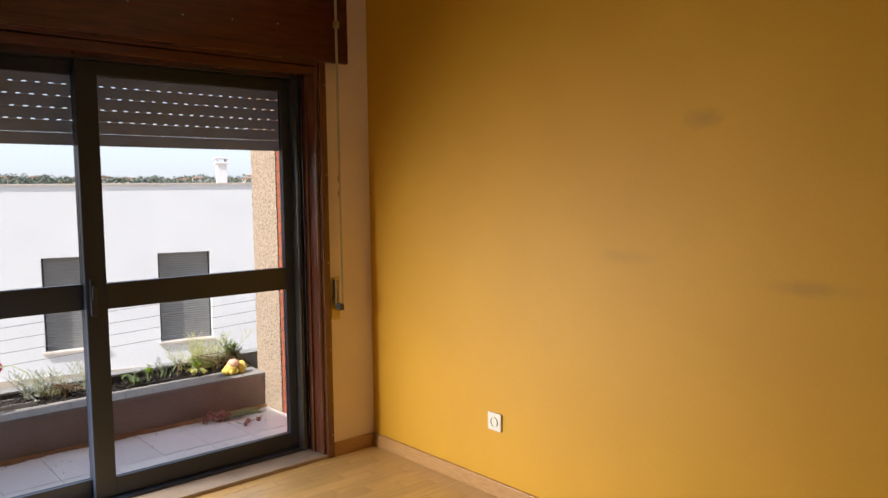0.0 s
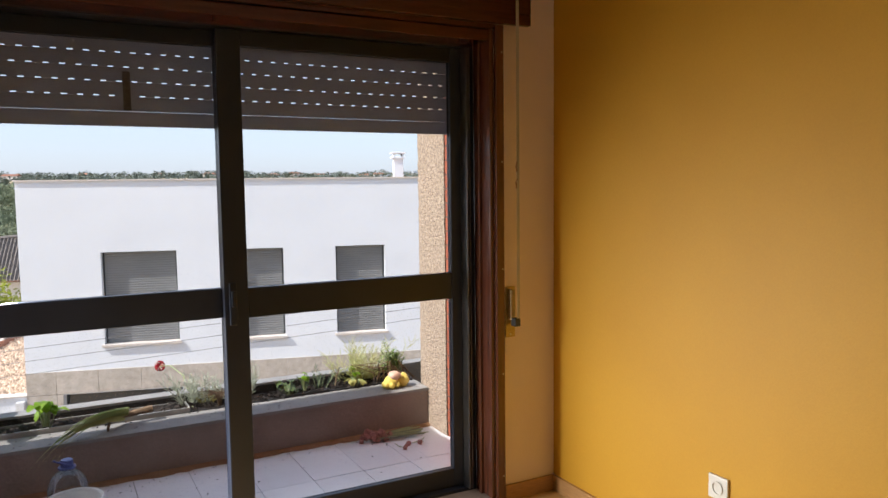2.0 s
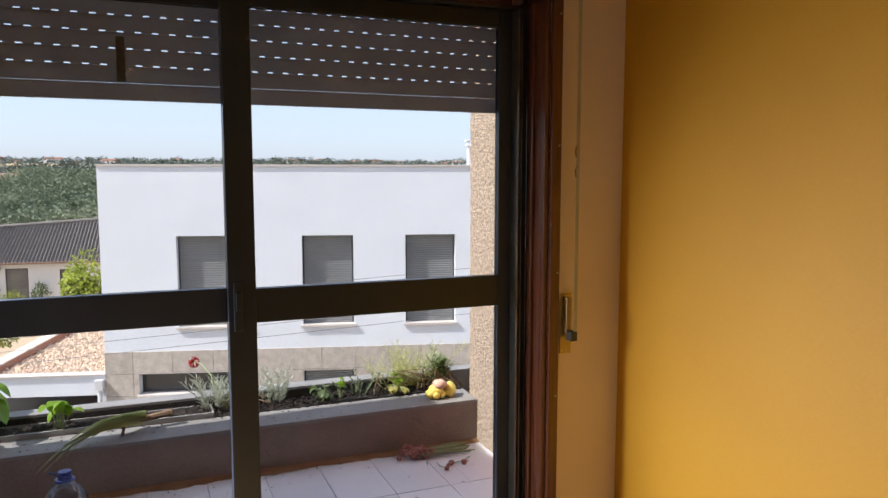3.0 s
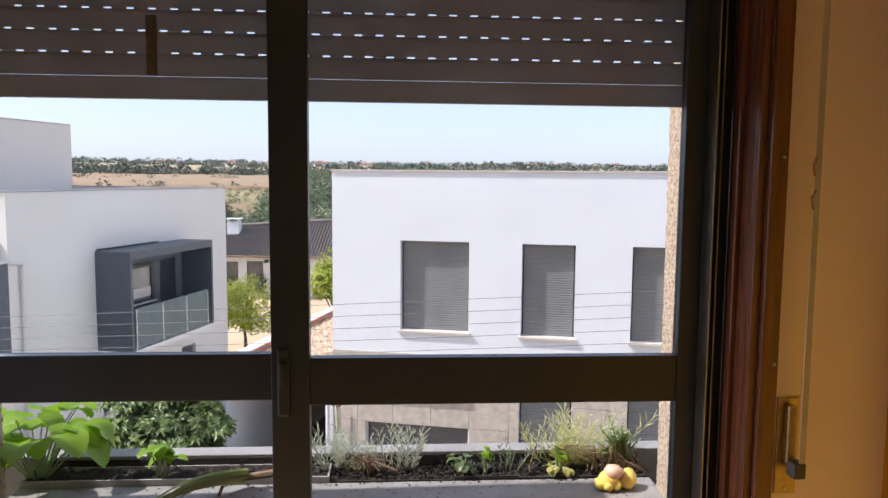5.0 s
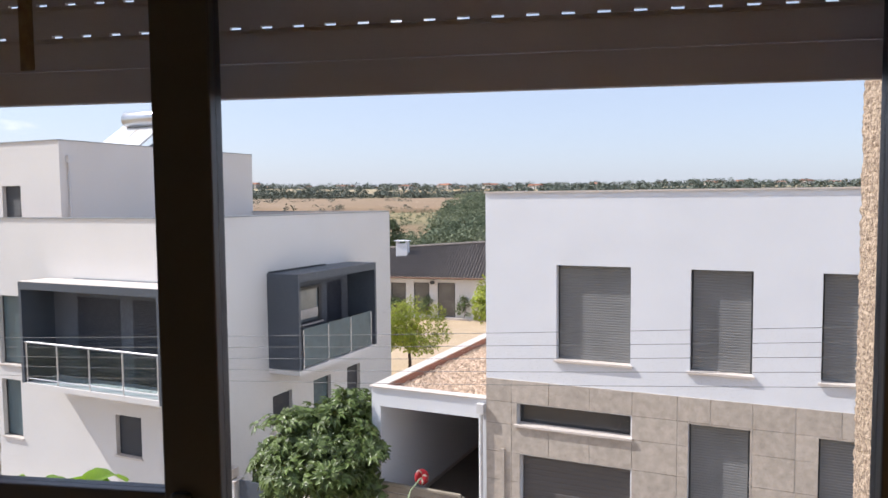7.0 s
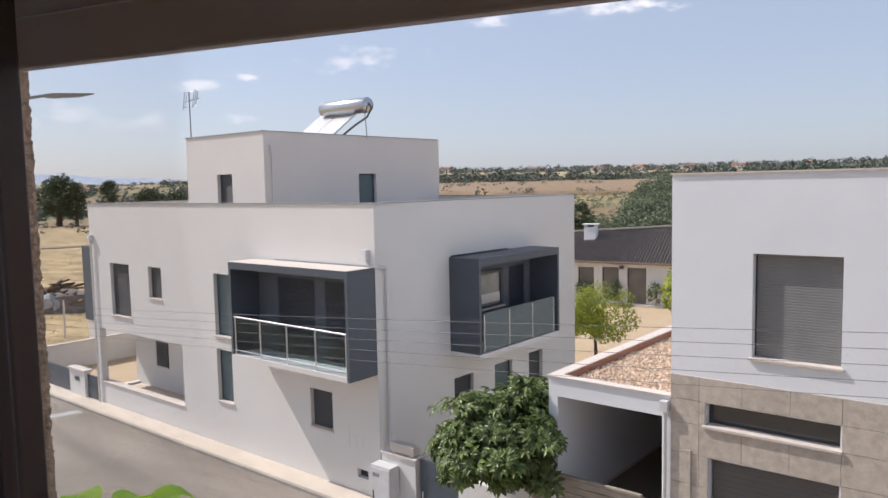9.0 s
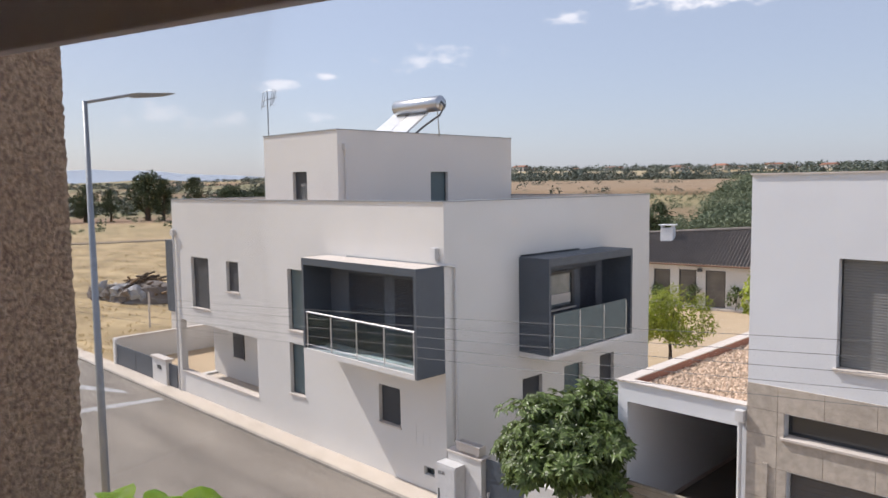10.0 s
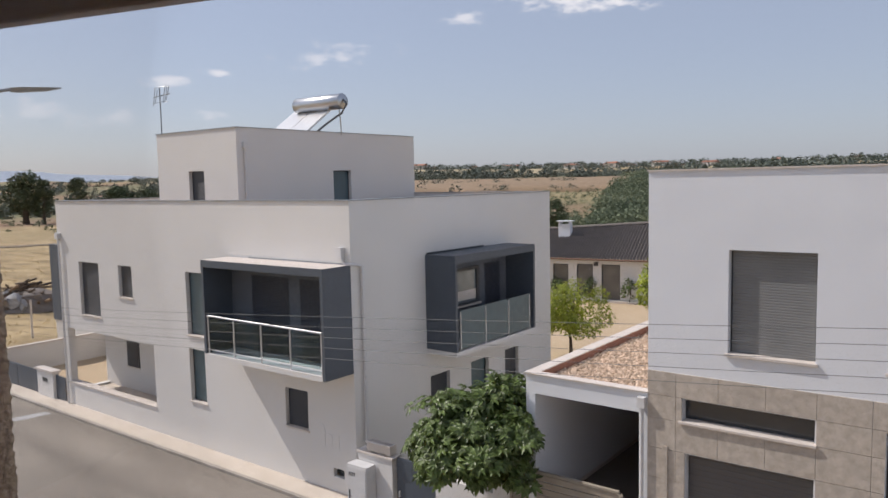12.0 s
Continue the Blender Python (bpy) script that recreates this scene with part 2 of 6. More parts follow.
def add_fields(m):
    """Large patches of ploughed brown and green scrub over the straw."""
    n, l = m.node_tree.nodes, m.node_tree.links
    b = n["Principled BSDF"]
    straw = b.inputs["Base Color"].links[0].from_socket
    geo = n.new("ShaderNodeNewGeometry")
    for k, (col, sc, lo, hi) in enumerate((((0.30, 0.185, 0.115), 0.0042, 0.50, 0.53), ((0.19, 0.18, 0.09), 0.0065, 0.42, 0.56))):
        mp = n.new("ShaderNodeMapping"); mp.inputs["Location"].default_value = (37 * k, 11 * k, 0); mp.inputs["Scale"].default_value = (0.7, 1.6, 0)
        l.new(geo.outputs["Position"], mp.inputs[0])
        t = n.new("ShaderNodeTexNoise"); t.inputs["Scale"].default_value = sc; t.inputs["Detail"].default_value = 3
        l.new(mp.outputs[0], t.inputs["Vector"])
        r = n.new("ShaderNodeMapRange"); r.inputs["From Min"].default_value, r.inputs["From Max"].default_value = lo, hi
        l.new(t.outputs["Fac"], r.inputs[0])
        d = n.new("ShaderNodeVectorMath"); d.operation = "LENGTH"
        l.new(geo.outputs["Position"], d.inputs[0])
        far = n.new("ShaderNodeMapRange"); far.inputs["From Min"].default_value, far.inputs["From Max"].default_value = 150, 260
        l.new(d.outputs["Value"], far.inputs[0])
        f = n.new("ShaderNodeMath"); f.operation = "MULTIPLY"
        l.new(r.outputs[0], f.inputs[0]); l.new(far.outputs[0], f.inputs[1])
        mx = n.new("ShaderNodeMixRGB"); mx.inputs["Color2"].default_value = (*col, 1)
        l.new(f.outputs[0], mx.inputs["Fac"]); l.new(straw, mx.inputs["Color1"])
        straw = mx.outputs[0]
    l.new(straw, b.inputs["Base Color"])


add_fields(GROUND)
YARD = material("sandy yard", (0.56, 0.43, 0.28), (0.48, 0.36, 0.23), 1.0, scale=0.5, bump=0.2, fine=12)
ROOFT = material("grey brown roof tile", (0.23, 0.20, 0.178), (0.12, 0.105, 0.093), 0.85, scale=2.5, bump=0.2, fine=12, vary=0.2, amount=0.8)
LEAF_D = material("dark fig leaf", (0.18, 0.245, 0.066), (0.062, 0.095, 0.029), 0.42, scale=3, amount=0.8, island=0.5, through_light=0.28)
LEAF_L = material("yellow green leaf", (0.40, 0.44, 0.06), (0.28, 0.34, 0.045), 0.5, scale=2, amount=0.8, island=0.45, through_light=0.4)
LEAF_W = material("bright balcony leaf", (0.32, 0.50, 0.035), (0.20, 0.36, 0.025), 0.4, scale=18, through_light=0.5)
LEAF_P = material("pale green leaf", (0.36, 0.42, 0.22), (0.25, 0.31, 0.13), 0.55, scale=20)
LEAF_Y = material("yellowing leaf", (0.58, 0.50, 0.14), (0.36, 0.38, 0.11), 0.6, scale=14, through_light=0.3)
DRY = material("dry stalk", (0.30, 0.20, 0.12), (0.18, 0.12, 0.07), 0.9, scale=30)
BARK = material("grey brown bark", (0.12, 0.09, 0.065), (0.07, 0.05, 0.04), 0.95, scale=8, bump=0.6, stretch=(1, 1, 0.3))
WOODS = material("oak scrub foliage", (0.26, 0.285, 0.175), (0.105, 0.14, 0.085), 0.9, scale=0.05, fine=0.5, amount=0.4, island=0.28, through_light=0.2)
# far trees: the haze of distance is put into a greyer green
HAZY = material("distant foliage, haze greyed", (0.165, 0.185, 0.15), (0.095, 0.117, 0.092), 0.9, scale=0.02, fine=0.2, amount=0.9, island=0.25)
OAKLEAF = material("holm oak foliage", (0.10, 0.135, 0.062), (0.055, 0.075, 0.036), 0.9, scale=0.3, fine=3, amount=0.9, island=0.4)
RED = material("red petal", (0.62, 0.03, 0.05), (0.45, 0.02, 0.04), 0.5, scale=40)
PINKDRY = material("withered pink petal", (0.42, 0.20, 0.17), (0.28, 0.11, 0.09), 0.9, scale=50)
TOY_Y = material("yellow toy plastic", (0.84, 0.66, 0.14), (0.76, 0.56, 0.10), 0.45, scale=20)
TOY_P = material("peach toy plastic", (0.75, 0.47, 0.33), None, 0.4)
BUCKET = material("milky bucket plastic", (0.70, 0.72, 0.73), (0.62, 0.64, 0.65), 0.35, scale=10)
BOTTLE = glass("clear bottle plastic", (0.86, 0.89, 0.92), 0.9)
BLUE = material("blue cap plastic", (0.04, 0.07, 0.28), None, 0.4)
CABLE = material("grey cable", (0.16, 0.165, 0.17), None, 0.6)
POLE = material("galvanised lamp post", (0.36, 0.38, 0.40), (0.30, 0.32, 0.34), 0.45, 0.6, scale=3)
RIM = material("soil-stained cement rim", (0.36, 0.35, 0.335), (0.20, 0.19, 0.18), 0.75, scale=6, bump=0.15, amount=0.8)
SILVER = material("silvery leaf", (0.62, 0.64, 0.52), (0.48, 0.52, 0.38), 0.6, scale=20, through_light=0.3)
FEATHER = material("pale feathery leaf", (0.72, 0.70, 0.36), (0.56, 0.58, 0.26), 0.6, scale=20, through_light=0.4)
CUTLEAF = material("cut iris leaf", (0.60, 0.63, 0.30), (0.38, 0.46, 0.17), 0.5, scale=12, through_light=0.3)
GREYPANE = material("grey blind behind glass", (0.075, 0.077, 0.082), (0.055, 0.057, 0.061), 0.15, scale=2)
# pale blue base and emission put the distance haze into the hills
HILL = material("far hills in haze blue", (0.42, 0.48, 0.56), (0.38, 0.44, 0.52), 1.0, scale=0.01)
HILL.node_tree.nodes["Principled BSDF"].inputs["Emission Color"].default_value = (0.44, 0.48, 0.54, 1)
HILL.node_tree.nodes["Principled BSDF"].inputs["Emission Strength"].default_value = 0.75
RUBBLE = material("rubble heap", (0.30, 0.26, 0.23), (0.17, 0.14, 0.12), 0.95, scale=1.5, amount=0.8, vary=0.3)
SHEET = material("pale tarpaulin", (0.5, 0.5, 0.5), (0.36, 0.35, 0.34), 0.7, scale=3)
INK = material("grey print", (0.10, 0.10, 0.11), None, 0.6)



def add_smudges(m, spots):
    """Faint greyish rub marks: (y, z, half width, half height, strength)."""
    n, l = m.node_tree.nodes, m.node_tree.links
    b = n["Principled BSDF"]
    last = b.inputs["Base Color"].links[0].from_socket
    geo = n.new("ShaderNodeNewGeometry")
    for y, z, w, h, k in spots:
        mp = n.new("ShaderNodeMapping"); mp.vector_type = "POINT"
        mp.inputs["Location"].default_value, mp.inputs["Scale"].default_value = (0, -y / w, -z / h), (0, 1 / w, 1 / h)
        l.new(geo.outputs["Position"], mp.inputs[0])
        d = n.new("ShaderNodeVectorMath"); d.operation = "LENGTH"
        l.new(mp.outputs[0], d.inputs[0])
        t = n.new("ShaderNodeTexNoise"); t.inputs["Scale"].default_value = 14; t.inputs["Detail"].default_value = 5
        l.new(geo.outputs["Position"], t.inputs["Vector"])
        a = n.new("ShaderNodeMath"); a.operation = "MULTIPLY_ADD"; a.inputs[1].default_value = 0.9
        l.new(t.outputs["Fac"], a.inputs[0]); l.new(d.outputs["Value"], a.inputs[2])
        r = n.new("ShaderNodeMapRange"); r.interpolation_type = "SMOOTHSTEP"
        r.inputs["From Min"].default_value, r.inputs["From Max"].default_value, r.inputs["To Min"].default_value, r.inputs["To Max"].default_value = 0.5, 1.4, k, 0.0
        l.new(a.outputs[0], r.inputs[0])
        mx = n.new("ShaderNodeMixRGB"); mx.inputs["Color2"].default_value = (0.20, 0.115, 0.03, 1)
        l.new(r.outputs[0], mx.inputs["Fac"]); l.new(last, mx.inputs["Color1"])
        last = mx.outputs[0]
    l.new(last, b.inputs["Base Color"])


add_smudges(YELLOW, [(0.85, 1.62, 0.10, 0.05, 0.38), (0.49, 1.07, 0.20, 0.04, 0.32), (1.17, 1.13, 0.16, 0.04, 0.20)])


# ---- mesh helpers ----
class Shape:
    """Vertices and faces gathered into one mesh."""

    def __init__(self):
        self.v, self.f = [], []

    def box(self, x0, x1, y0, y1, z0, z1, m=None):
        i = len(self.v)
        p = [(x, y, z) for z in (z0, z1) for x, y in ((x0, y0), (x1, y0), (x1, y1), (x0, y1))]
        self.v += [tuple(m @ Vector(q)) for q in p] if m else p
        self.f += [(i, i + 3, i + 2, i + 1), (i + 4, i + 5, i + 6, i + 7)] + [(i + k, i + (k + 1) % 4, i + 4 + (k + 1) % 4, i + 4 + k) for k in range(4)]
        return self

    def poly(self, pts):
        i = len(self.v)
        self.v += [tuple(p) for p in pts]
        self.f.append(tuple(range(i, i + len(pts))))
        return self

    def tube(self, pts, radii, n=8, caps=True):
        """A tube through pts."""
        i = len(self.v)
        pts = [Vector(p) for p in pts]
        if not hasattr(radii, "__len__"):
            radii = [radii] * len(pts)
        for k, p in enumerate(pts):
            d = (pts[min(k + 1, len(pts) - 1)] - pts[max(k - 1, 0)]).normalized()
            a = d.cross(Vector((0, 0, 1)) if abs(d.z) < 0.9 else Vector((1, 0, 0))).normalized()
            b = d.cross(a)
            self.v += [tuple(p + radii[k] * (a * math.cos(t) + b * math.sin(t))) for t in (2 * math.pi * j / n for j in range(n))]
        for k in range(len(pts) - 1):
            self.f += [(i + k * n + j, i + k * n + (j + 1) % n, i + (k + 1) * n + (j + 1) % n, i + (k + 1) * n + j) for j in range(n)]
        if caps:
            self.f += [tuple(i + j for j in range(n - 1, -1, -1)), tuple(i + (len(pts) - 1) * n + j for j in range(n))]
        return self

    def turned(self, prof, centre=(0, 0, 0), n=20):
        """A profile of (radius, height) turned about the vertical."""
        i = len(self.v)
        for r, z in prof:
            self.v += [(centre[0] + r * math.cos(2 * math.pi * j / n), centre[1] + r * math.sin(2 * math.pi * j / n), centre[2] + z) for j in range(n)]
        for k in range(len(prof) - 1):
            self.f += [(i + k * n + j, i + k * n + (j + 1) % n, i + (k + 1) * n + (j + 1) % n, i + (k + 1) * n + j) for j in range(n)]
        return self

    def blob(self, c, r, seed=0, rough=0.25, n=6, sq=(1, 1, 1)):
        """A lumpy ball."""
        i = len(self.v)
        rows = n // 2 + 1
        for a in range(rows + 1):
            th = math.pi * a / rows
            for b in range(n):
                ph = 2 * math.pi * (b + 0.5 * (a % 2)) / n
                d = Vector((math.sin(th) * math.cos(ph), math.sin(th) * math.sin(ph), math.cos(th)))
                k = r * (1 + rough * noise.noise(d * 1.7 + Vector((seed * 3.1, seed * 1.7, seed))))
                self.v.append((c[0] + d.x * k * sq[0], c[1] + d.y * k * sq[1], c[2] + d.z * k * sq[2]))
        for a in range(rows):
            self.f += [(i + a * n + b, i + (a + 1) * n + b, i + (a + 1) * n + (b + 1) % n, i + a * n + (b + 1) % n) for b in range(n)]
        return self

    def leaf(self, p, d, up, length, width, fold=0.2):
        """A pointed leaf of six faces from p along d."""
        p, d = Vector(p), Vector(d).normalized()
        s = d.cross(Vector(up))
        s = s.normalized() if s.length > 1e-4 else Vector((1, 0, 0))
        u = s.cross(d)
        i = len(self.v)
        mid, q = p + d * length * 0.5 + u * length * 0.08, p + d * length - u * length * fold
        for a in (p, mid + s * width * 0.5 + u * width * 0.15, p + d * length * 0.8 + s * width * 0.3, q, p + d * length * 0.8 - s * width * 0.3, mid - s * width * 0.5 + u * width * 0.15, mid - u * 0.0):
            self.v.append(tuple(a))
        self.f += [(i, i + 1, i + 6), (i + 1, i + 2, i + 6), (i + 2, i + 3, i + 6), (i + 3, i + 4, i + 6), (i + 4, i + 5, i + 6), (i + 5, i, i + 6)]
        return self

    def tuft(self, r, c, rad, n, size, tall=0.9):
        """A clump of n small leaf sprays on a lumpy ball."""
        for _ in range(n):
            d = Vector((r.gauss(0, 1), r.gauss(0, 1), r.gauss(0, 1))).normalized()
            k = rad * r.uniform(0.55, 1.05)
            p = Vector((c[0] + d.x * k, c[1] + d.y * k, c[2] + d.z * k * tall))
            a = Vector((r.gauss(0, 1), r.gauss(0, 1), r.gauss(0, 0.6))).normalized() * size * r.uniform(0.6, 1.2)
            b = (d * 0.6 + Vector((r.gauss(0, 1), r.gauss(0, 1), r.gauss(0, 1)))).normalized() * size * r.uniform(0.5, 0.9)
            i = len(self.v)
            self.v += [tuple(p - a), tuple(p + b), tuple(p + a), tuple(p - b * 0.8)]
            self.f.append((i, i + 1, i + 2, i + 3))
        return self

    def mesh(self, name, mat, smooth=False, bevel=0.0):
        me = bpy.data.meshes.new(name)
        me.from_pydata(self.v, [], self.f)
        me.validate()
        if bevel:
            bm = bmesh.new()
            bm.from_mesh(me)
            bmesh.ops.remove_doubles(bm, verts=bm.verts, dist=1e-5)
            bmesh.ops.bevel(bm, geom=bm.edges[:], offset=bevel, segments=2, affect="EDGES", profile=0.6, clamp_overlap=True)
            bm.to_mesh(me)
            bm.free()
        if smooth:
            me.polygons.foreach_set("use_smooth", [True] * len(me.polygons))
        me.materials.append(mat)
        me.update()
        return me


def part(name, shape, mat, parent=None, label="", smooth=False, bevel=0.0):
    """One mesh object, under parent if there is one."""
    ob = new(name, shape.mesh(name, mat, smooth, bevel))
    ob.parent = parent
    return tagged(ob, label)


def thing(name, label, category, m=None, group="", kind=""):
    ob = new(name)
    ob.empty_display_size = 0.1
    if m is not None:
        ob.matrix_world = m
    return tagged(ob, label, category, group, kind)


def box(*a):
    return Shape().box(*a)


def pierced(a0, a1, z0, z1, holes, d0, d1, axis="x"):
    """A wall between a0..a1 and z0..z1 with holes (a0, a1, z0, z1) through it; its thickness goes from d0 to d1 on the other axis."""
    A = sorted({a0, a1, *(h[0] for h in holes), *(h[1] for h in holes)})
    Z = sorted({z0, z1, *(h[2] for h in holes), *(h[3] for h in holes)})
    A, Z = [a for a in A if a0 <= a <= a1], [z for z in Z if z0 <= z <= z1]

    def full(i, j):
        if not (0 <= i < len(A) - 1 and 0 <= j < len(Z) - 1):
            return False
        a, z = (A[i] + A[i + 1]) / 2, (Z[j] + Z[j + 1]) / 2
        return not any(h[0] < a < h[1] and h[2] < z < h[3] for h in holes)
    s = Shape()
    P = (lambda a, d, z: (a, d, z)) if axis == "x" else (lambda a, d, z: (d, a, z))
    for i in range(len(A) - 1):
        for j in range(len(Z) - 1):
            if not full(i, j):
                continue
            a, b, c, e = A[i], A[i + 1], Z[j], Z[j + 1]
            s.poly([P(a, d0, c), P(b, d0, c), P(b, d0, e), P(a, d0, e)])
            s.poly([P(b, d1, c), P(a, d1, c), P(a, d1, e), P(b, d1, e)])
            if not full(i - 1, j): s.poly([P(a, d1, c), P(a, d0, c), P(a, d0, e), P(a, d1, e)])
            if not full(i + 1, j): s.poly([P(b, d0, c), P(b, d1, c), P(b, d1, e), P(b, d0, e)])
            if not full(i, j - 1): s.poly([P(a, d1, c), P(b, d1, c), P(b, d0, c), P(a, d0, c)])
            if not full(i, j + 1): s.poly([P(a, d0, e), P(b, d0, e), P(b, d1, e), P(a, d1, e)])
    return s


def solid_normals(ob):
    bm = bmesh.new()
    bm.from_mesh(ob.data)
    bmesh.ops.remove_doubles(bm, verts=bm.verts, dist=1e-5)
    bmesh.ops.recalc_face_normals(bm, faces=bm.faces)
    bm.to_mesh(ob.data)
    bm.free()
    return ob


# ---- the room ----
X0, X1, Y0, Y1, H = -1.7, 2.229, -2.9, 2.78, 2.62
WY = 3.16                       # outer face of the window wall
DX0, DX1, DZ1 = -0.20, 1.925, 2.03  # door opening
tagged(solid_normals(part("wall_north", pierced(X0 - 0.2, X1, 0, H, [(DX0, DX1, -1, DZ1)], Y1, WY), CREAM)), "cream painted wall round the balcony door", "wall", kind="structure")
tagged(part("wall_east", box(X1, X1 + 0.2, Y0, WY, 0, H), YELLOW), "ochre yellow painted wall, faintly stained", "wall", kind="structure")
tagged(part("wall_south", box(X0 - 0.2, X1 + 0.2, Y0 - 0.2, Y0, 0, H), WALLW), "plain unseen wall, white for bounce light", "wall", kind="structure")
tagged(part("wall_west", box(X0 - 0.2, X0, Y0, Y1, 0, H), WALLW), "plain unseen wall, white for bounce light", "wall", kind="structure")
tagged(part("ceiling", box(X0 - 0.2, X1 + 0.2, Y0 - 0.2, WY, H, H + 0.25), CEIL), "white painted ceiling", "ceiling", kind="structure")
floor = tagged(part("floor", box(X0 - 0.2, X1 + 0.2, Y0 - 0.2, 2.92, -0.25, -0.012), material("parquet bed", (0.16, 0.09, 0.04), None, 0.8)), "oak strip parquet floor, worn varnish", "floor", kind="structure")
base = thing("baseboard", "oak skirting board along the walls", "skirting", kind="structure")
part("board", box(X1 - 0.014, X1, Y0, Y1, 0, 0.07), SKIRT, base, bevel=0.003)
part("board", box(1.965, X1 - 0.014, Y1 - 0.014, Y1, 0, 0.07), SKIRT, base, bevel=0.003)
part("board", box(X0, DX0 - 0.05, Y1 - 0.014, Y1, 0, 0.07), SKIRT, base, bevel=0.003)

# shutter box of varnished wood over the door
pel = thing("shutter_box", "dark varnished mahogany shutter box over the balcony door", "shutter box")
part("front_board", box(DX0 - 0.19, 2.079, 2.745, 2.762, 2.03, 2.50), MAHOG, pel, bevel=0.004)
part("edge_moulding", box(DX0 - 0.19, 2.079, 2.735, 2.745, 2.03, 2.075), MAHOG, pel, bevel=0.004)
part("end_moulding", box(2.025, 2.079, 2.735, 2.745, 2.075, 2.50), MAHOG, pel, bevel=0.004)
part("top_board", box(DX0 - 0.19, 2.079, 2.735, Y1, 2.50, 2.52), MAHOG, pel, bevel=0.003)
part("under_board", box(DX0 + 0.01, DX1 - 0.01, 2.762, 2.90, 2.012, 2.03), MAHOG, pel)
for k in range(9):
    part("nail", Shape().turned([(0.0001, 0), (0.004, 0.0), (0.003, 0.003), (0.0001, 0.004)], n=8), NAIL, pel).matrix_local = pose(DX0 + 0.05 + 0.23 * k, 2.745, 2.16 + 0.012 * (k % 3), 90, 0, 0)
# casing and lining of the door
cas = thing("door_lining", "dark varnished mahogany lining round the balcony door", "door lining")
for sx, x in ((1, DX1), (-1, DX0)):
    a = sorted((x + sx * -0.003, x + sx * 0.036))
    part("casing", box(a[0], a[1], 2.762, 2.7795, 0, 2.03), JAMBW, cas, bevel=0.004)
    b = sorted((x - sx * 0.022, x - sx * 0.003))
    part("lining", box(b[0], b[1], 2.7805, 2.915, 0.02, 2.012), JAMBW, cas, bevel=0.003)
    c = sorted((x - sx * 0.034, x - sx * 0.022))
    part("stop_bead", box(c[0], c[1], 2.85, 2.875, 0.02, 2.012), JAMBW, cas, bevel=0.003)
    for k in range(5):
        part("nail", Shape().turned([(0.0001, 0), (0.004, 0.0), (0.003, 0.003), (0.0001, 0.004)], n=8), NAIL, cas).matrix_local = pose(x + sx * 0.026, 2.762, 0.12 + 0.45 * k, 90, 0, 0)
part("head_board", box(DX0 + 0.022, DX1 - 0.022, 2.785, 2.915, 1.965, 2.010), MAHOG, cas, bevel=0.003)
tagged(part("threshold", box(DX0, DX1, 2.77, 3.16, -0.02, 0.018), material("marble threshold", (0.42, 0.34, 0.28), (0.3, 0.23, 0.18), 0.4, scale=8), bevel=0.004), "worn stone threshold under the balcony door", "threshold", kind="structure")

# sliding door of bronze aluminium
door = thing("door_1", "closed sliding balcony door, dark bronze aluminium, glass with a view-dimming tint", "sliding door", kind="structure")
FX0, FX1 = DX0 + 0.022, DX1 - 0.022
part("frame_side", box(FX1 - 0.030, FX1, 2.915, 3.04, 0.018, 1.985), BRONZE, door, bevel=0.002)
part("frame_side", box(FX0, FX0 + 0.030, 2.915, 3.04, 0.018, 1.985), BRONZE, door, bevel=0.002)
part("frame_head", box(FX0 + 0.03, FX1 - 0.03, 2.915, 3.04, 1.958, 1.985), BRONZE, door, bevel=0.002)
part("frame_sill", box(FX0 + 0.03, FX1 - 0.03, 2.915, 3.04, 0.018, 0.032), BRONZE, door, bevel=0.002)
for x in (FX1 - 0.032, FX1 - 0.045):
    part("guide_rail", box(x - 0.0025, x, 2.890, 2.945, 0.034, 1.955), ALU, door, "bare metal guide rail")


def sash(x0, x1, y, left, right):
    s = part("sash", box(x0, x0 + left, y - 0.018, y + 0.018, 0.034, 1.956), BRONZE, door, bevel=0.003)
    part("stile", box(x1 - right, x1, y - 0.018, y + 0.018, 0.034, 1.956), BRONZE, s, bevel=0.003)
    part("top_rail", box(x0 + left, x1 - right, y - 0.017, y + 0.017, 1.898, 1.956), BRONZE, s, bevel=0.003)
    part("middle_rail", box(x0 + left, x1 - right, y - 0.017, y + 0.017, 0.882, 0.996), BRONZE, s, bevel=0.003)
    part("bottom_rail", box(x0 + left, x1 - right, y - 0.017, y + 0.017, 0.034, 0.118), BRONZE, s, bevel=0.003)
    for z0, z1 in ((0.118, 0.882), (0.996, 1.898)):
        g = part("pane", box(x0 + left, x1 - right, y - 0.002, y + 0.002, z0, z1), PANE, s, "glass pane, tint added to dim the view outside")
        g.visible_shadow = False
    return s


right_sash = sash(0.836, 1.868, 2.966, 0.089, 0.060)
sash(FX0 + 0.032, 0.904, 3.012, 0.060, 0.066)
lock = part("lock", box(0.852, 0.880, 2.934, 2.948, 0.86, 1.02), BRONZE, right_sash, "black latch with a screw", bevel=0.004)
part("latch_knob", box(0.858, 0.874, 2.922, 2.934, 0.93, 0.99), BRONZE, right_sash, bevel=0.003)

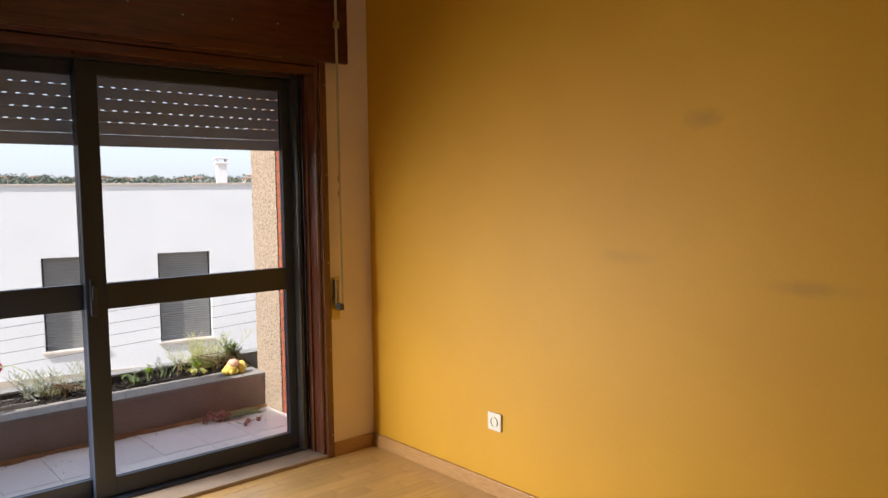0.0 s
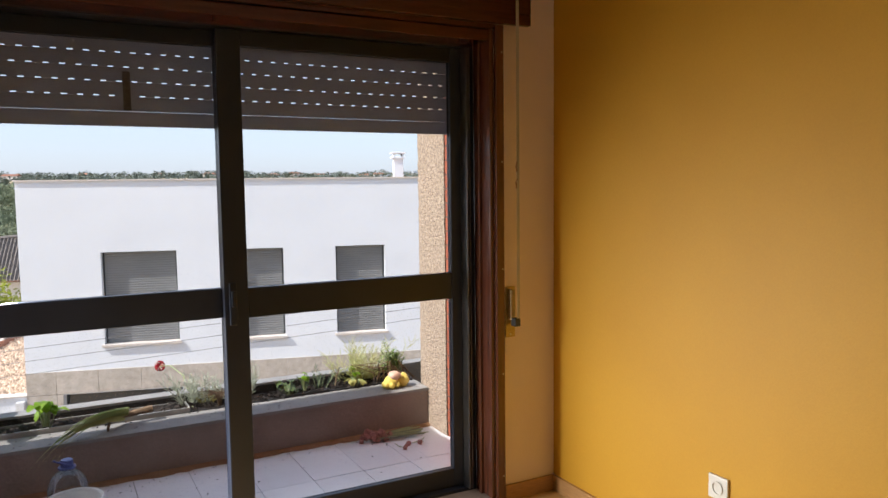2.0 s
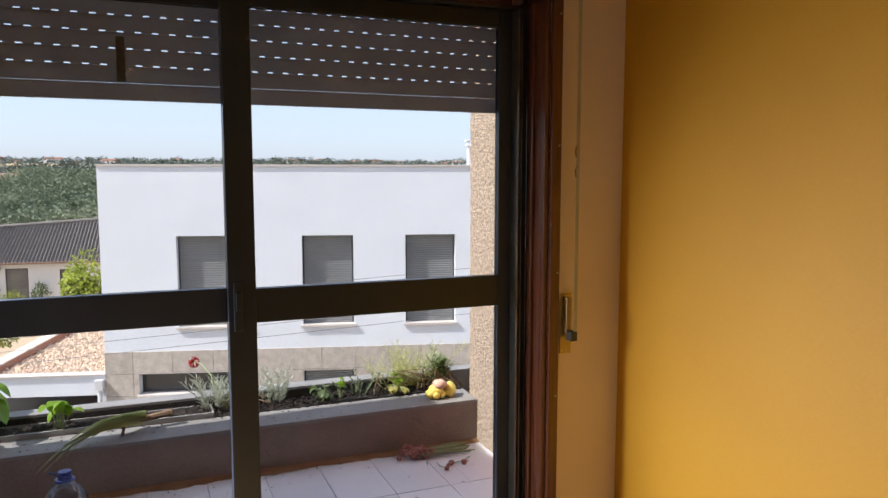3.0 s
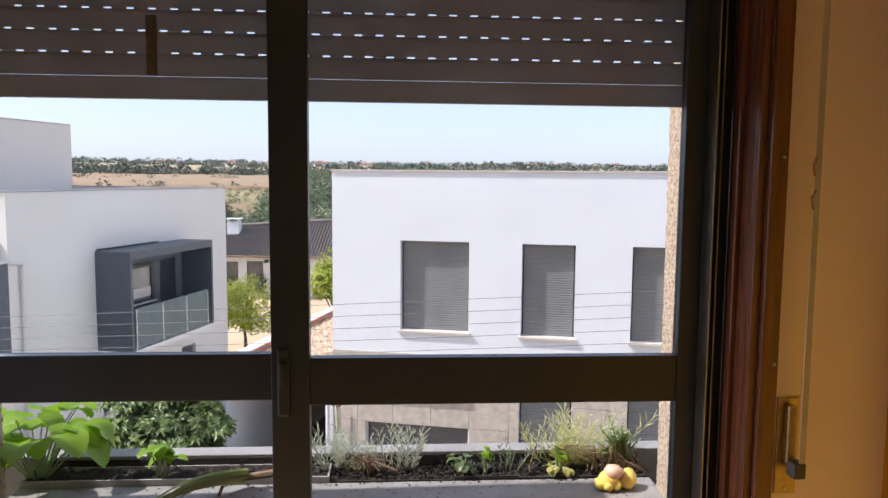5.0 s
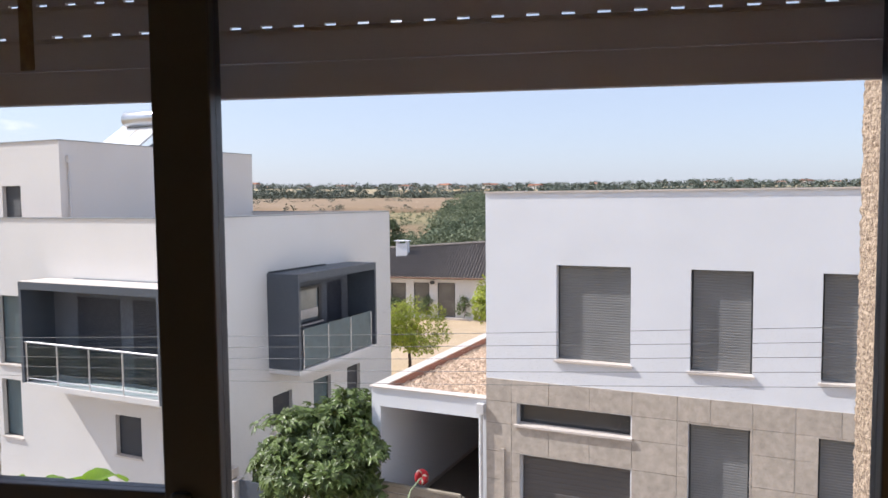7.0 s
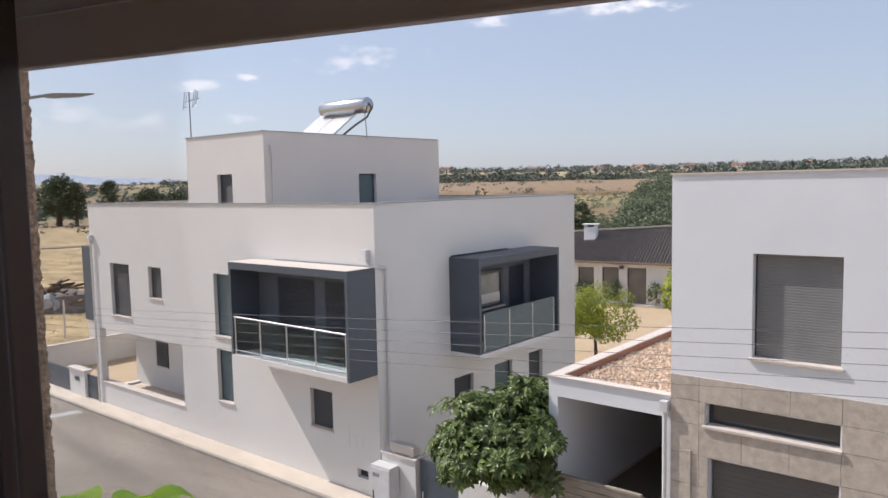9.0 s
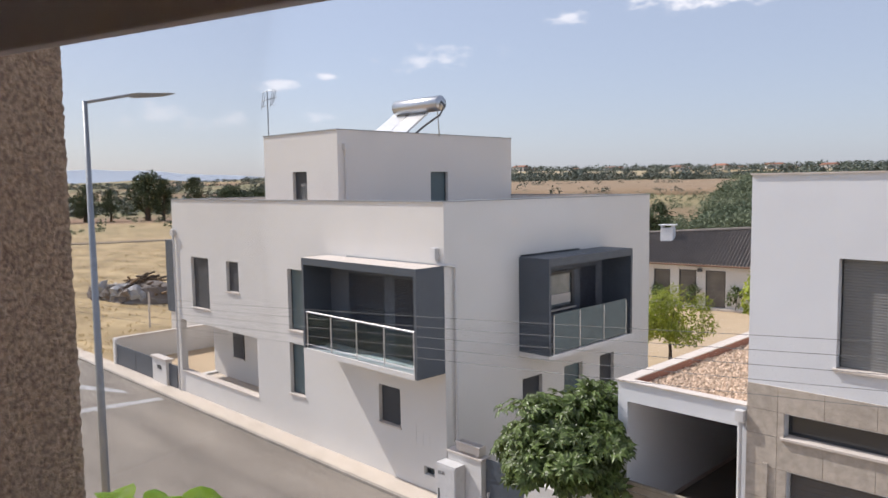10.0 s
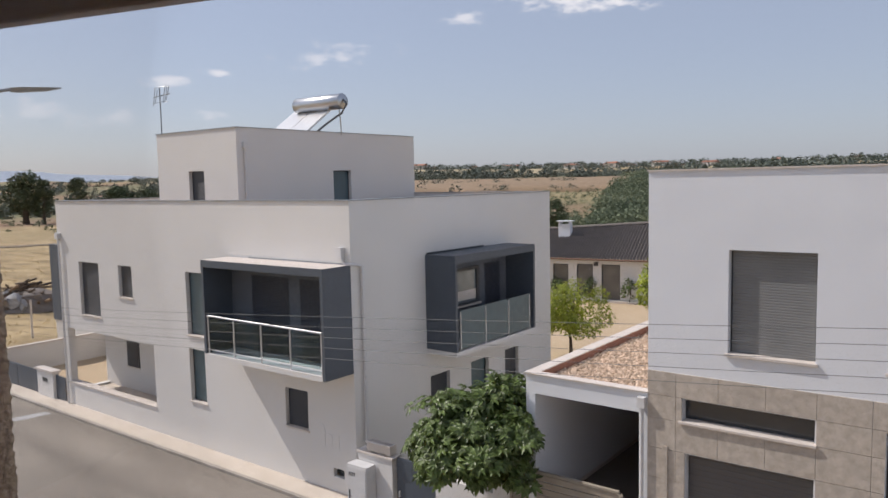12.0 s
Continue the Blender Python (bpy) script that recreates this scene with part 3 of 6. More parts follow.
# half-lowered roller shutter
shut = thing("roller_shutter", "half-lowered beige slatted roller shutter with light slits", "roller shutter")
PITCH, BOT = 0.0518, 1.603
SX0, SX1 = DX0 + 0.01, DX1 - 0.005
part("bottom_bar", box(SX0, SX1, 3.078, 3.094, BOT, BOT + 0.0535), SLAT, shut, "plain beige bottom bar", bevel=0.003)
SLITS_X = [0.0205 - 0.0515 * 3 + 0.0515 * k for k in range(40)]
for row in range(9):
    z0 = BOT + 0.0550 + PITCH * row
    z1 = z0 + PITCH - 0.001
    hole = [] if row < 1 else [(x + 0.0257 * ((row + 1) % 2), x + 0.0257 * ((row + 1) % 2) + 0.019, z0 + 0.0006, z0 + 0.0052) for x in SLITS_X]
    solid_normals(part("slat", pierced(SX0, SX1, z0, z1 - 0.006, hole, 3.081, 3.089), SLAT, shut))
    part("hook_edge", box(SX0, SX1, 3.079, 3.087, z1 - 0.006, z1), SLAT, shut)
part("print_mark", box(0.53, 0.556, 3.0775, 3.0785, 1.66, 1.80), material("smudged print", (0.30, 0.26, 0.22), (0.4, 0.36, 0.3), 0.7, scale=60, amount=0.3), shut, "smudged brown printed strip")
for x in (SX0 - 0.008, SX1 - 0.006):
    part("guide", box(x, x + 0.014, 3.06, 3.11, 0.02, 2.03), BRONZE, shut)

# strap and winder
strap = thing("shutter_strap", "grey shutter strap with a brass wall winder", "shutter strap")
part("webbing", Shape().box(1.998, 2.012, 2.725, 2.7265, 0.80, 2.45), WEB, strap, bevel=0.0004)
part("frayed_tuft", Shape().tube([(1.996, 2.722, 1.43), (1.990, 2.718, 1.45), (1.994, 2.716, 1.47)], 0.0025, 6), DIRT, strap, "frayed dark tuft")
part("frayed_tuft", Shape().tube([(1.996, 2.722, 1.36), (1.989, 2.717, 1.385), (1.997, 2.716, 1.40)], 0.0025, 6), DIRT, strap, "frayed dark tuft")
part("guide_clip", box(1.990, 2.020, 2.718, 2.7345, 2.20, 2.235), BRASS, strap, "pale metal guide clip", bevel=0.003)
plate = part("winder_plate", box(1.972, 2.020, 2.774, 2.7795, 0.722, 0.942), BRASS, strap, "brass winder plate", bevel=0.002)
part("winder_arm", box(1.984, 2.004, 2.750, 2.774, 0.80, 0.93), BRASS, plate, bevel=0.004)
part("winder_grip", box(1.986, 2.014, 2.722, 2.755, 0.775, 0.81), FRAME_D, plate, "dark grip", bevel=0.004)
for z in (0.735, 0.928):
    part("screw", Shape().turned([(0.0001, 0), (0.005, 0.0), (0.004, 0.003), (0.0001, 0.003)], n=8), STEEL, plate).matrix_local = pose(1.996, 2.774, z, 90, 0, 0)

# wall socket
sock = thing("wall_socket", "square white plastic wall socket on the ochre wall", "socket")
pl = part("plate", box(2.219, X1, 1.804, 1.886, 0.302, 0.384), PLASTIC_W, sock, bevel=0.004)
rng_ = Shape()
rng_.turned([(0.0225, 0), (0.0225, 0.004), (0.0195, 0.004), (0.0195, -0.006), (0.0001, -0.006)], n=24)
r_ = part("round_insert", rng_, PLASTIC_W, pl, smooth=False)
r_.matrix_local = pose(2.2185, 1.845, 0.343, 0, -90, 0)
for k in (-1, 0, 1):
    q = part("pin_hole", Shape().turned([(0.0001, 0), (0.0035, 0), (0.0035, 0.001), (0.0001, 0.001)], n=8), HOLE, pl)
    q.matrix_local = pose(2.2240, 1.845 + 0.0095 * k, 0.343, 0, -90, 0)

# ---- the balcony ----
BX0, BX1 = -0.31, 2.155
slab = tagged(part("balcony_slab", box(BX0 - 0.3, BX1 + 0.3, WY, 4.32, -0.25, -0.012), GROUT), "balcony floor slab with pale tiles", "floor", kind="structure")
for nm, x0, x1 in (("balcony_wall_east", BX1, BX1 + 0.30), ("balcony_wall_west", BX0 - 0.30, BX0)):
    w = tagged(part(nm, box(x0, x1, WY, 3.645, -0.012, H), MORTAR), "balcony end wall, red brick and rough sand stucco", "wall", kind="structure")
    # stucco pier with a coarse uneven skin on its inner and outer side
    skin, face, inner = Shape(), (x0 if x0 > 0 else x1), (-1 if x0 > 0 else 1)
    path = [(face, 3.648 + 0.0059 * k) for k in range(53)] + [(face - inner * 0.00625 * k, 3.955) for k in range(1, 49)]
    NZ = 360
    for q in range(NZ + 1):
        z = -0.012 + (H + 0.012) * q / NZ
        for k, (px_, py_) in enumerate(path):
            o = 0.0040 * noise.noise(Vector((px_ * 95, py_ * 95, z * 95))) + 0.0012 * noise.noise(Vector((px_ * 30, py_ * 30, z * 30)))
            skin.v.append((px_ + inner * (0.007 + o) * (k <= 52), py_ + (0.007 + o) * (k >= 52), z))
    for q in range(NZ):
        for k in range(len(path) - 1):
            a_ = q * len(path) + k
            skin.f.append((a_, a_ + 1, a_ + len(path) + 1, a_ + len(path)))
    part("stucco_skin", skin, STUCCO, w, "coarse sand stucco", smooth=True)
    part("stucco_pier", box(x0 - (0.004 if x0 > 0 else 0), x1 + (0.004 if x0 < 0 else 0), 3.648, 3.955, -0.012, H), STUCCO, w, "coarse sand stucco")
par = tagged(part("parapet", box(BX0, BX1, 3.87, 4.06, -0.012, 0.205), RENDER_D), "low stained cement balcony parapet", "parapet", kind="structure")
part("ledge", box(BX0, BX1, 3.862, 4.065, 0.205, 0.222), LEDGE, par, "grey stone ledge", bevel=0.003)
part("trough_floor", box(BX0 - 0.3, BX1 + 0.3, 4.065, 4.22, -0.012, 0.06), RENDER_D, par)
part("soil_stain", box(BX0, BX1, 4.2155, 4.2195, 0.06, 0.272), SOIL, par, "dark damp soil on the rim")
part("outer_rim", box(BX0 - 0.3, BX1 + 0.3, 4.22, 4.31, -0.012, 0.285), RIM, par, "pale outer rim", bevel=0.004)

# ---- outside: ground ----
TH = -15.5
HL = Matrix.Translation((-9.66, 22.57, 0)) @ pose(0, 0, 0, 0, 0, TH)      # corner of the grey and white house, its street front along -x
HR = Matrix.Translation((-0.343, 18.866, 0)) @ pose(0, 0, 0, 0, 0, TH)    # corner of the white house with stone cladding
GZ = -8.62


def smooth(a, b, x):
    t = min(1, max(0, (x - a) / (b - a)))
    return t * t * (3 - 2 * t)


def land(x, y):
    r = math.hypot(x, y - 10)
    az = math.degrees(math.atan2(-x, y - 10))     # degrees to the left of +y
    right = 1 - smooth(32, 50, az)
    z = GZ
    z += -5 * smooth(70, 170, r) * right
    z += right * (13 * smooth(170, 420, r) + 16 * smooth(400, 1000, r) + 14 * smooth(900, 2200, r))
    z += (1 - right) * (9 * smooth(500, 1100, r) + 22 * smooth(1000, 2400, r))
    amp = smooth(180, 700, r) * 5 + smooth(900, 2000, r) * 6
    return z + amp * noise.noise(Vector((x, y, 0)) * 0.0045) + 0.25 * smooth(30, 80, r) * noise.noise(Vector((x, y, 3)) * 0.05)


s = Shape()
RAD = [0.5, 6, 12, 18, 24, 30, 38, 47, 58, 70, 85, 100, 120, 145, 170, 200, 235, 275, 320, 370, 430, 500, 580, 670, 780, 900, 1050, 1250, 1500, 1800, 2200, 2800, 3600, 4500]
NA = 180
for r in RAD:
    for a in range(NA):
        x, y = r * math.sin(2 * math.pi * a / NA), 10 + r * math.cos(2 * math.pi * a / NA)
        s.v.append((x, y, land(x, y)))
for k in range(len(RAD) - 1):
    s.f += [(k * NA + (a + 1) % NA, k * NA + a, (k + 1) * NA + a, (k + 1) * NA + (a + 1) % NA) for a in range(NA)]
s.f.append(tuple(range(NA)))
ground = tagged(part("ground", s, GROUND, smooth=True), "dry straw coloured fields reaching to the horizon", "ground", kind="structure")

# hills on the horizon; their blue and glow are painted-in haze
s = Shape()
for k in range(121):
    az = -70 + k * 1.45
    x, y = -4300 * math.sin(radians(az)), 4300 * math.cos(radians(az))
    top = 34 + 108 * smooth(28, 56, az) * (0.6 + 0.5 * noise.noise(Vector((az * 0.06, 2, 0))) + 0.2 * noise.noise(Vector((az * 0.3, 5, 0))))
    s.v += [(x, y, -60), (x, y, top), (x * 1.03, y * 1.03, -60)]
for k in range(120):
    i = 3 * k
    s.f += [(i, i + 3, i + 4, i + 1), (i + 1, i + 4, i + 5, i + 2)]
tagged(part("backdrop", s, HILL, smooth=True), "far hills on the horizon, haze put into their pale glow", "hills", kind="structure")

road = tagged(part("road", box(-70, 40, -9.2, -0.98, GZ - 0.3, GZ + 0.02), ASPHALT), "worn grey asphalt street", "road", kind="structure")
road.matrix_world = HL
for nm, pts in (("road_line", [(-19.4, -4.9), (-18.5, -1.2), (-17.9, -1.2), (-18.7, -4.9)]), ("road_line", [(-24.8, -3.4), (-21.2, -1.9), (-20.3, -1.9), (-23.2, -3.4)]), ("road_line", [(-27.5, -5.2), (-24.6, -3.9), (-23.6, -3.9), (-26.0, -5.2)])):
    q = tagged(part(nm, Shape().poly([(x, y, GZ + 0.025) for x, y in pts]), PAINT), "worn white road marking", "road marking", kind="structure")
    q.matrix_world = HL
pav = tagged(part("pavement", box(-40, 30, -0.84, 0.0, GZ - 0.3, GZ + 0.13), PAVE), "pale concrete pavement along the house", "pavement", kind="structure")
pav.matrix_world = HL
near_pav = tagged(part("pavement_near", box(-70, 40, -11.0, -9.2, GZ - 0.3, GZ + 0.14), PAVE), "pale concrete pavement with the lamp post", "pavement", kind="structure")
near_pav.matrix_world = HL

# own building below the flat
own = thing("apartment_building", "plain rendered apartment block under the balcony", "apartment block", kind="structure")
part("lower_wall", box(X0 - 4, X1 + 5, Y0 - 6, 3.16, GZ, -0.25), STUCCO, own)
part("upper_wall", pierced(X0 - 4, X1 + 5, -0.25, 2.95, [(BX0 - 0.3, BX1 + 0.3, -0.3, H + 0.6)], 3.16, 3.40), STUCCO, own)
part("top_slab", box(X0 - 4, X1 + 5, Y0 - 6, 3.16, H + 0.25, 3.1), STUCCO, own)


# ---- windows and shutters of the houses ----
def on(axis, a0, a1, d0, d1, z0, z1):
    """A box on a front that runs along x (axis x) or along y (axis y); d is the depth on the other axis."""
    return box(a0, a1, min(d0, d1), max(d0, d1), z0, z1) if axis == "x" else box(min(d0, d1), max(d0, d1), a0, a1, z0, z1)


def ribbed(axis, a0, a1, d, out, z0, z1, step=0.055):
    """A roller shutter as one ribbed sheet; out: the way that it faces, +1 or -1 on the depth axis."""
    s = Shape()
    n = max(2, round((z1 - z0) / step))
    prof = []
    for k in range(n):
        za, zb = z0 + (z1 - z0) * k / n, z0 + (z1 - z0) * (k + 1) / n
        prof += [(d, za), (d + out * 0.010, za + (zb - za) * 0.25), (d + out * 0.010, za + (zb - za) * 0.8), (d, zb)]
    for (p, za), (q, zb) in zip(prof, prof[1:]):
        if axis == "x":
            s.poly([(a0, p, za), (a1, p, za), (a1, q, zb), (a0, q, zb)])
        else:
            s.poly([(p, a0, za), (p, a1, za), (q, a1, zb), (q, a0, zb)])
    return s


def window(parent, axis, a0, a1, z0, z1, face, out, mat=None, sill=True, lowered=1.0, reveal=0.16, pane=None):
    """A window in a hole of the wall: frame, glass or shutter, sill. face: depth of the wall's face; out: the way that it faces."""
    d = face - out * reveal
    w = part("window", on(axis, a0, a0 + 0.05, d, d - out * 0.06, z0, z1), FRAME_D, parent)
    part("frame", on(axis, a1 - 0.05, a1, d, d - out * 0.06, z0, z1), FRAME_D, w)
    part("frame", on(axis, a0 + 0.05, a1 - 0.05, d, d - out * 0.06, z1 - 0.05, z1), FRAME_D, w)
    part("frame", on(axis, a0 + 0.05, a1 - 0.05, d, d - out * 0.06, z0, z0 + 0.05), FRAME_D, w)
    zs = z1 - 0.02 - (z1 - z0 - 0.03) * lowered
    if lowered > 0:
        part("shutter", ribbed(axis, a0 + 0.04, a1 - 0.04, d + out * 0.02, out, zs, z1 - 0.02), mat or ROLL, w)
    if lowered < 1:
        part("pane", on(axis, a0 + 0.05, a1 - 0.05, d - out * 0.02, d - out * 0.03, z0 + 0.05, zs if lowered > 0 else z1 - 0.05), pane or DARKGLASS, w)
    part("backing", on(axis, a0 + 0.01, a1 - 0.01, d - out * 0.10, d - out * 0.12, z0 + 0.01, z1 - 0.01), FRAME_D, w)
    if sill:
        part("sill", on(axis, a0 - 0.05, a1 + 0.05, face + out * 0.06, d, z0 - 0.05, z0 + 0.008), SILL, w, bevel=0.006)
    return w


# ---- white house with stone cladding ----
rb = thing("white_house", "two-storey white rendered house with a granite ground floor", "house", HR)
RW = [(1.67, 3.29, -2.13, -0.02), (4.50, 5.69, -2.14, -0.03), (6.92, 8.11, -2.15, -0.03), (9.33, 10.52, -2.15, -0.03)]
RG = [(0.75, 3.31, -3.70, -3.22), (0.82, 3.31, -8.3, -4.40), (4.49, 5.68, -6.2, -3.24), (6.91, 8.10, -6.2, -3.24), (9.32, 10.51, -6.2, -3.24)]
RWID, RDEP, RTOP = 13.2, 11.0, 1.585
solid_normals(part("front_wall", pierced(0, RWID, GZ, RTOP, RW + RG, 0, 0.32), WHITE, rb))
part("side_wall", box(0, 0.3, 0.32, RDEP, GZ, RTOP), WHITE, rb)
part("side_wall", box(RWID - 0.3, RWID, 0.32, RDEP, GZ, RTOP), WHITE, rb)
part("back_wall", box(0.3, RWID - 0.3, RDEP - 0.3, RDEP, GZ, RTOP), WHITE, rb)
part("roof", box(0.3, RWID - 0.3, 0.32, RDEP - 0.3, 0.9, 1.1), GRAVEL, rb)
cap = part("coping", box(-0.03, RWID + 0.03, -0.04, 0.36, RTOP, RTOP + 0.03), SILL, rb, "grey metal coping")
part("coping_side", box(-0.03, 0.34, 0.36, RDEP, RTOP, RTOP + 0.03), SILL, cap)
part("coping_side", box(RWID - 0.34, RWID + 0.03, 0.36, RDEP, RTOP, RTOP + 0.03), SILL, cap)
for a0, a1, z0, z1 in RW:
    window(rb, "x", a0, a1, z0, z1, 0, -1, reveal=0.2)
for a0, a1, z0, z1 in RG[2:]:
    window(rb, "x", a0, a1, z0, z1, -0.03, -1, reveal=0.24)
window(rb, "x", *RG[0], -0.03, -1, lowered=0, reveal=0.26, pane=GREYPANE)
GARAGE_D = material("garage door paint", (0.135, 0.125, 0.118), (0.11, 0.10, 0.095), 0.5, scale=1.5)
gd = part("garage_door", ribbed("x", 0.84, 3.29, 0.22, -1, -8.3, -4.42, 0.12), GARAGE_D, rb, "dark grey-brown sectional garage door")
part("door_frame", box(0.83, 3.30, 0.24, 0.3, -8.3, -4.41), FRAME_D, gd)
# chimney tower on its roof
tw = thing("chimney_stack", "white rendered chimney stack with a flat cap", "chimney", HR @ Matrix.Translation((9.6, 7.0, 1.1)))
part("shaft", box(-0.16, 0.16, -0.16, 0.16, 0, 1.22), WHITE, tw, bevel=0.01)
part("collar", box(-0.22, 0.22, -0.22, 0.22, 1.22, 1.28), WHITE, tw, bevel=0.01)
for x in (-0.15, 0.15):
    part("post", box(x - 0.03, x + 0.03, -0.15, 0.15, 1.28, 1.38), WHITE, tw)
part("cap", box(-0.24, 0.24, -0.24, 0.24, 1.38, 1.43), WHITE, tw, bevel=0.01)

# stone cladding: slabs on a dark bed, cut round the openings
JX = [0.0, 0.62, 1.5, 2.42, 3.34, 4.27, 4.92, 5.72, 6.5, 7.3, 8.2, 9.1, 10.0, 10.9, 11.8, 12.7, 13.2]
JZ = [-2.68, -3.20, -3.72, -4.38, -5.05, -5.72, -6.4, -7.1, -7.8, GZ]
cells = [(a, b, d, c) for a, b in zip(JX, JX[1:]) for c, d in zip(JZ, JZ[1:])]
for a, b, c, d in cells:
    rects = [(a, b, c, d)]
    for h in RG:
        nxt = []
        for (p, q, r_, t_) in rects:
            x0, x1, z0, z1 = max(p, h[0]), min(q, h[1]), max(r_, h[2]), min(t_, h[3])
            if x0 >= x1 or z0 >= z1:
                nxt.append((p, q, r_, t_)); continue
            if p < x0: nxt.append((p, x0, r_, t_))
            if x1 < q: nxt.append((x1, q, r_, t_))
            if r_ < z0: nxt.append((x0, x1, r_, z0))
            if z1 < t_: nxt.append((x0, x1, z1, t_))
        rects = nxt
    for p, q, r_, t_ in rects:
        if q - p > 0.03 and t_ - r_ > 0.03:
            part("stone", box(p + 0.004, q - 0.004, -0.03, -0.001, r_ + 0.004, t_ - 0.004), STONE, rb)
part("plinth_stone", box(0.36, 0.46, -0.07, -0.03, GZ, -4.3), STONE, rb)

# ---- garage between the houses ----
ga = thing("garage", "flat-roofed white open garage with a gravel roof", "garage", HR)
GT = -3.175
part("front_beam", box(-3.08, -0.001, 0, 0.28, GT - 0.50, GT - 0.03), WHITE, ga)
part("side_wall", box(-3.08, -2.83, 0.28, 11, GZ, GT - 0.03), WHITE, ga)
part("corner_post", box(-3.08, -2.83, 0.0, 0.28, GZ, GT - 0.50), WHITE, ga)
part("end_post", box(-0.20, -0.001, 0.0, 0.28, GZ, GT - 0.50), WHITE, ga)
part("roof_slab", box(-2.83, -0.001, 0.28, 11, GT - 0.52, GT - 0.22), GRAVEL, ga, "pink gravel roof")
part("back_wall", box(-2.83, -0.001, 8.5, 8.8, GZ, GT - 1.5), WHITE, ga)
part("inner_wall", box(-0.21, -0.201, 0.28, 8.5, GZ, GT - 0.52), WHITE, ga)
cp = part("coping", box(-3.12, -0.001, -0.05, 0.22, GT - 0.03, GT), SILL, ga, "pale coping")
part("coping_side", box(-3.12, -2.80, 0.22, 11, GT - 0.03, GT), SILL, cp)
part("upstand", box(-2.83, -2.815, 0.28, 11, GT - 0.22, GT - 0.031), BITUMEN, ga, "red bitumen upstand")
part("upstand", box(-2.815, -0.001, 0.281, 0.296, GT - 0.22, GT - 0.031), BITUMEN, ga, "red bitumen upstand")
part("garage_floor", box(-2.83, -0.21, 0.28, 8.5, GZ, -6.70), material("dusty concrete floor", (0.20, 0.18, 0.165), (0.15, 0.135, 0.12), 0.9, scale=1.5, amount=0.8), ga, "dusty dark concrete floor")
part("skirting", box(-2.829, -2.81, 0.28, 8.49, -6.699, -6.60), SILL, ga)
gut = part("rain_hopper", box(-0.20, -0.02, -0.16, -0.001, GT - 0.36, GT - 0.12), PVC, ga, bevel=0.01)
part("downpipe", Shape().tube([(-0.11, -0.08, GT - 0.36), (-0.11, -0.08, GZ)], 0.045, 12), PVC, gut)
rnd = random.Random(5)
s = Shape()
for k in range(3800):
    x, y = rnd.uniform(-2.8, -0.02), 0.3 + 8.0 * rnd.random() ** 1.3
    r = rnd.uniform(0.03, 0.065)
    i = len(s.v)
    z = GT - 0.22 + r * 0.3
    s.v += [(x + r, y, z), (x, y + r * rnd.uniform(0.6, 1.2), z), (x - r, y, z), (x, y - r * rnd.uniform(0.6, 1.2), z), (x, y, z + r * 0.9), (x, y, z - r)]
    s.f += [(i, i + 1, i + 4), (i + 1, i + 2, i + 4), (i + 2, i + 3, i + 4), (i + 3, i, i + 4)]
peb = part("pebbles", s, STONES, ga)
tagged(peb, "loose pinkish roof pebbles", kind="stuff")

# ---- grey and white house ----
lb = thing("corner_house", "two-storey warm white house with grey box balconies", "house", HL)
LW, LD, LT = 18.8, 12.45, 0.93
PORCH = (-18.34, -11.26, -7.48, -4.88)
WL = [(-16.98, -15.28, -4.14, -1.75), (-13.65, -12.61, -3.09, -1.75), (-8.80, -6.3, -4.17, -1.75), (-8.80, -7.80, -6.75, -4.70), (-3.30, -2.18, -6.70, -5.37), (-1.07, -0.57, -8.0, -7.71)]
WR = [(3.82, 4.96, -6.65, -5.4), (6.30, 7.50, -6.65, -5.4), (8.68, 9.72, -6.65, -5.4)]
solid_normals(part("street_wall", pierced(-LW, 0, GZ - 0.3, LT, WL + [PORCH], 0, 0.30), WARM, lb))
solid_normals(part("side_wall", pierced(0.30, LD, GZ - 0.3, LT, WR, -0.30, 0, "y"), WARM, lb))
solid_normals(part("end_wall", pierced(0.30, LD, GZ - 0.3, LT, [(0.35, 1.95, -7.9, -4.88)], -LW, -LW + 0.3, "y"), WARM, lb))
part("back_wall", box(-LW + 0.3, -0.3, LD - 0.3, LD, GZ - 0.3, LT), WARM, lb)
part("roof", box(-LW + 0.3, -0.3, 0.3, LD - 0.3, 0.25, 0.45), GRAVEL, lb)
part("porch_wall", box(-LW + 0.3, -11.0, 1.95, 2.2, GZ, -4.6), WARM, lb)
part("porch_end", box(-11.26, -11.0, 0.3, 1.95, GZ, -4.6), WARM, lb)
part("porch_floor", box(-LW + 0.3, -11.26, 0.3, 1.95, GZ, -8.0), PAVE, lb)
part("porch_ceiling", box(-LW + 0.3, -11.26, 0.3, 1.95, -4.88, -4.7), WARM, lb)
part("porch_sill", box(-18.36, -11.24, -0.05, 0.34, -7.48, -7.42), SILL, lb, "pale stone sill", bevel=0.008)
cp = part("coping", box(-LW - 0.03, 0.03, -0.04, 0.34, LT, LT + 0.035), POLE, lb, "grey metal coping")
part("coping_side", box(-0.34, 0.03, 0.34, LD, LT, LT + 0.035), POLE, cp)
part("coping_side", box(-LW - 0.03, -LW + 0.34, 0.34, LD, LT, LT + 0.035), POLE, cp)
part("coping_side", box(-LW + 0.34, -0.34, LD - 0.34, LD, LT, LT + 0.035), POLE, cp)
for i, (a0, a1, z0, z1) in enumerate(WL):
    window(lb, "x", a0, a1, z0, z1, 0, -1, ROLL_D, sill=i != 5, lowered=(1, 1, 0, 0.0, 1, 0)[i], pane=GREENGLASS if i in (2, 3) else None)
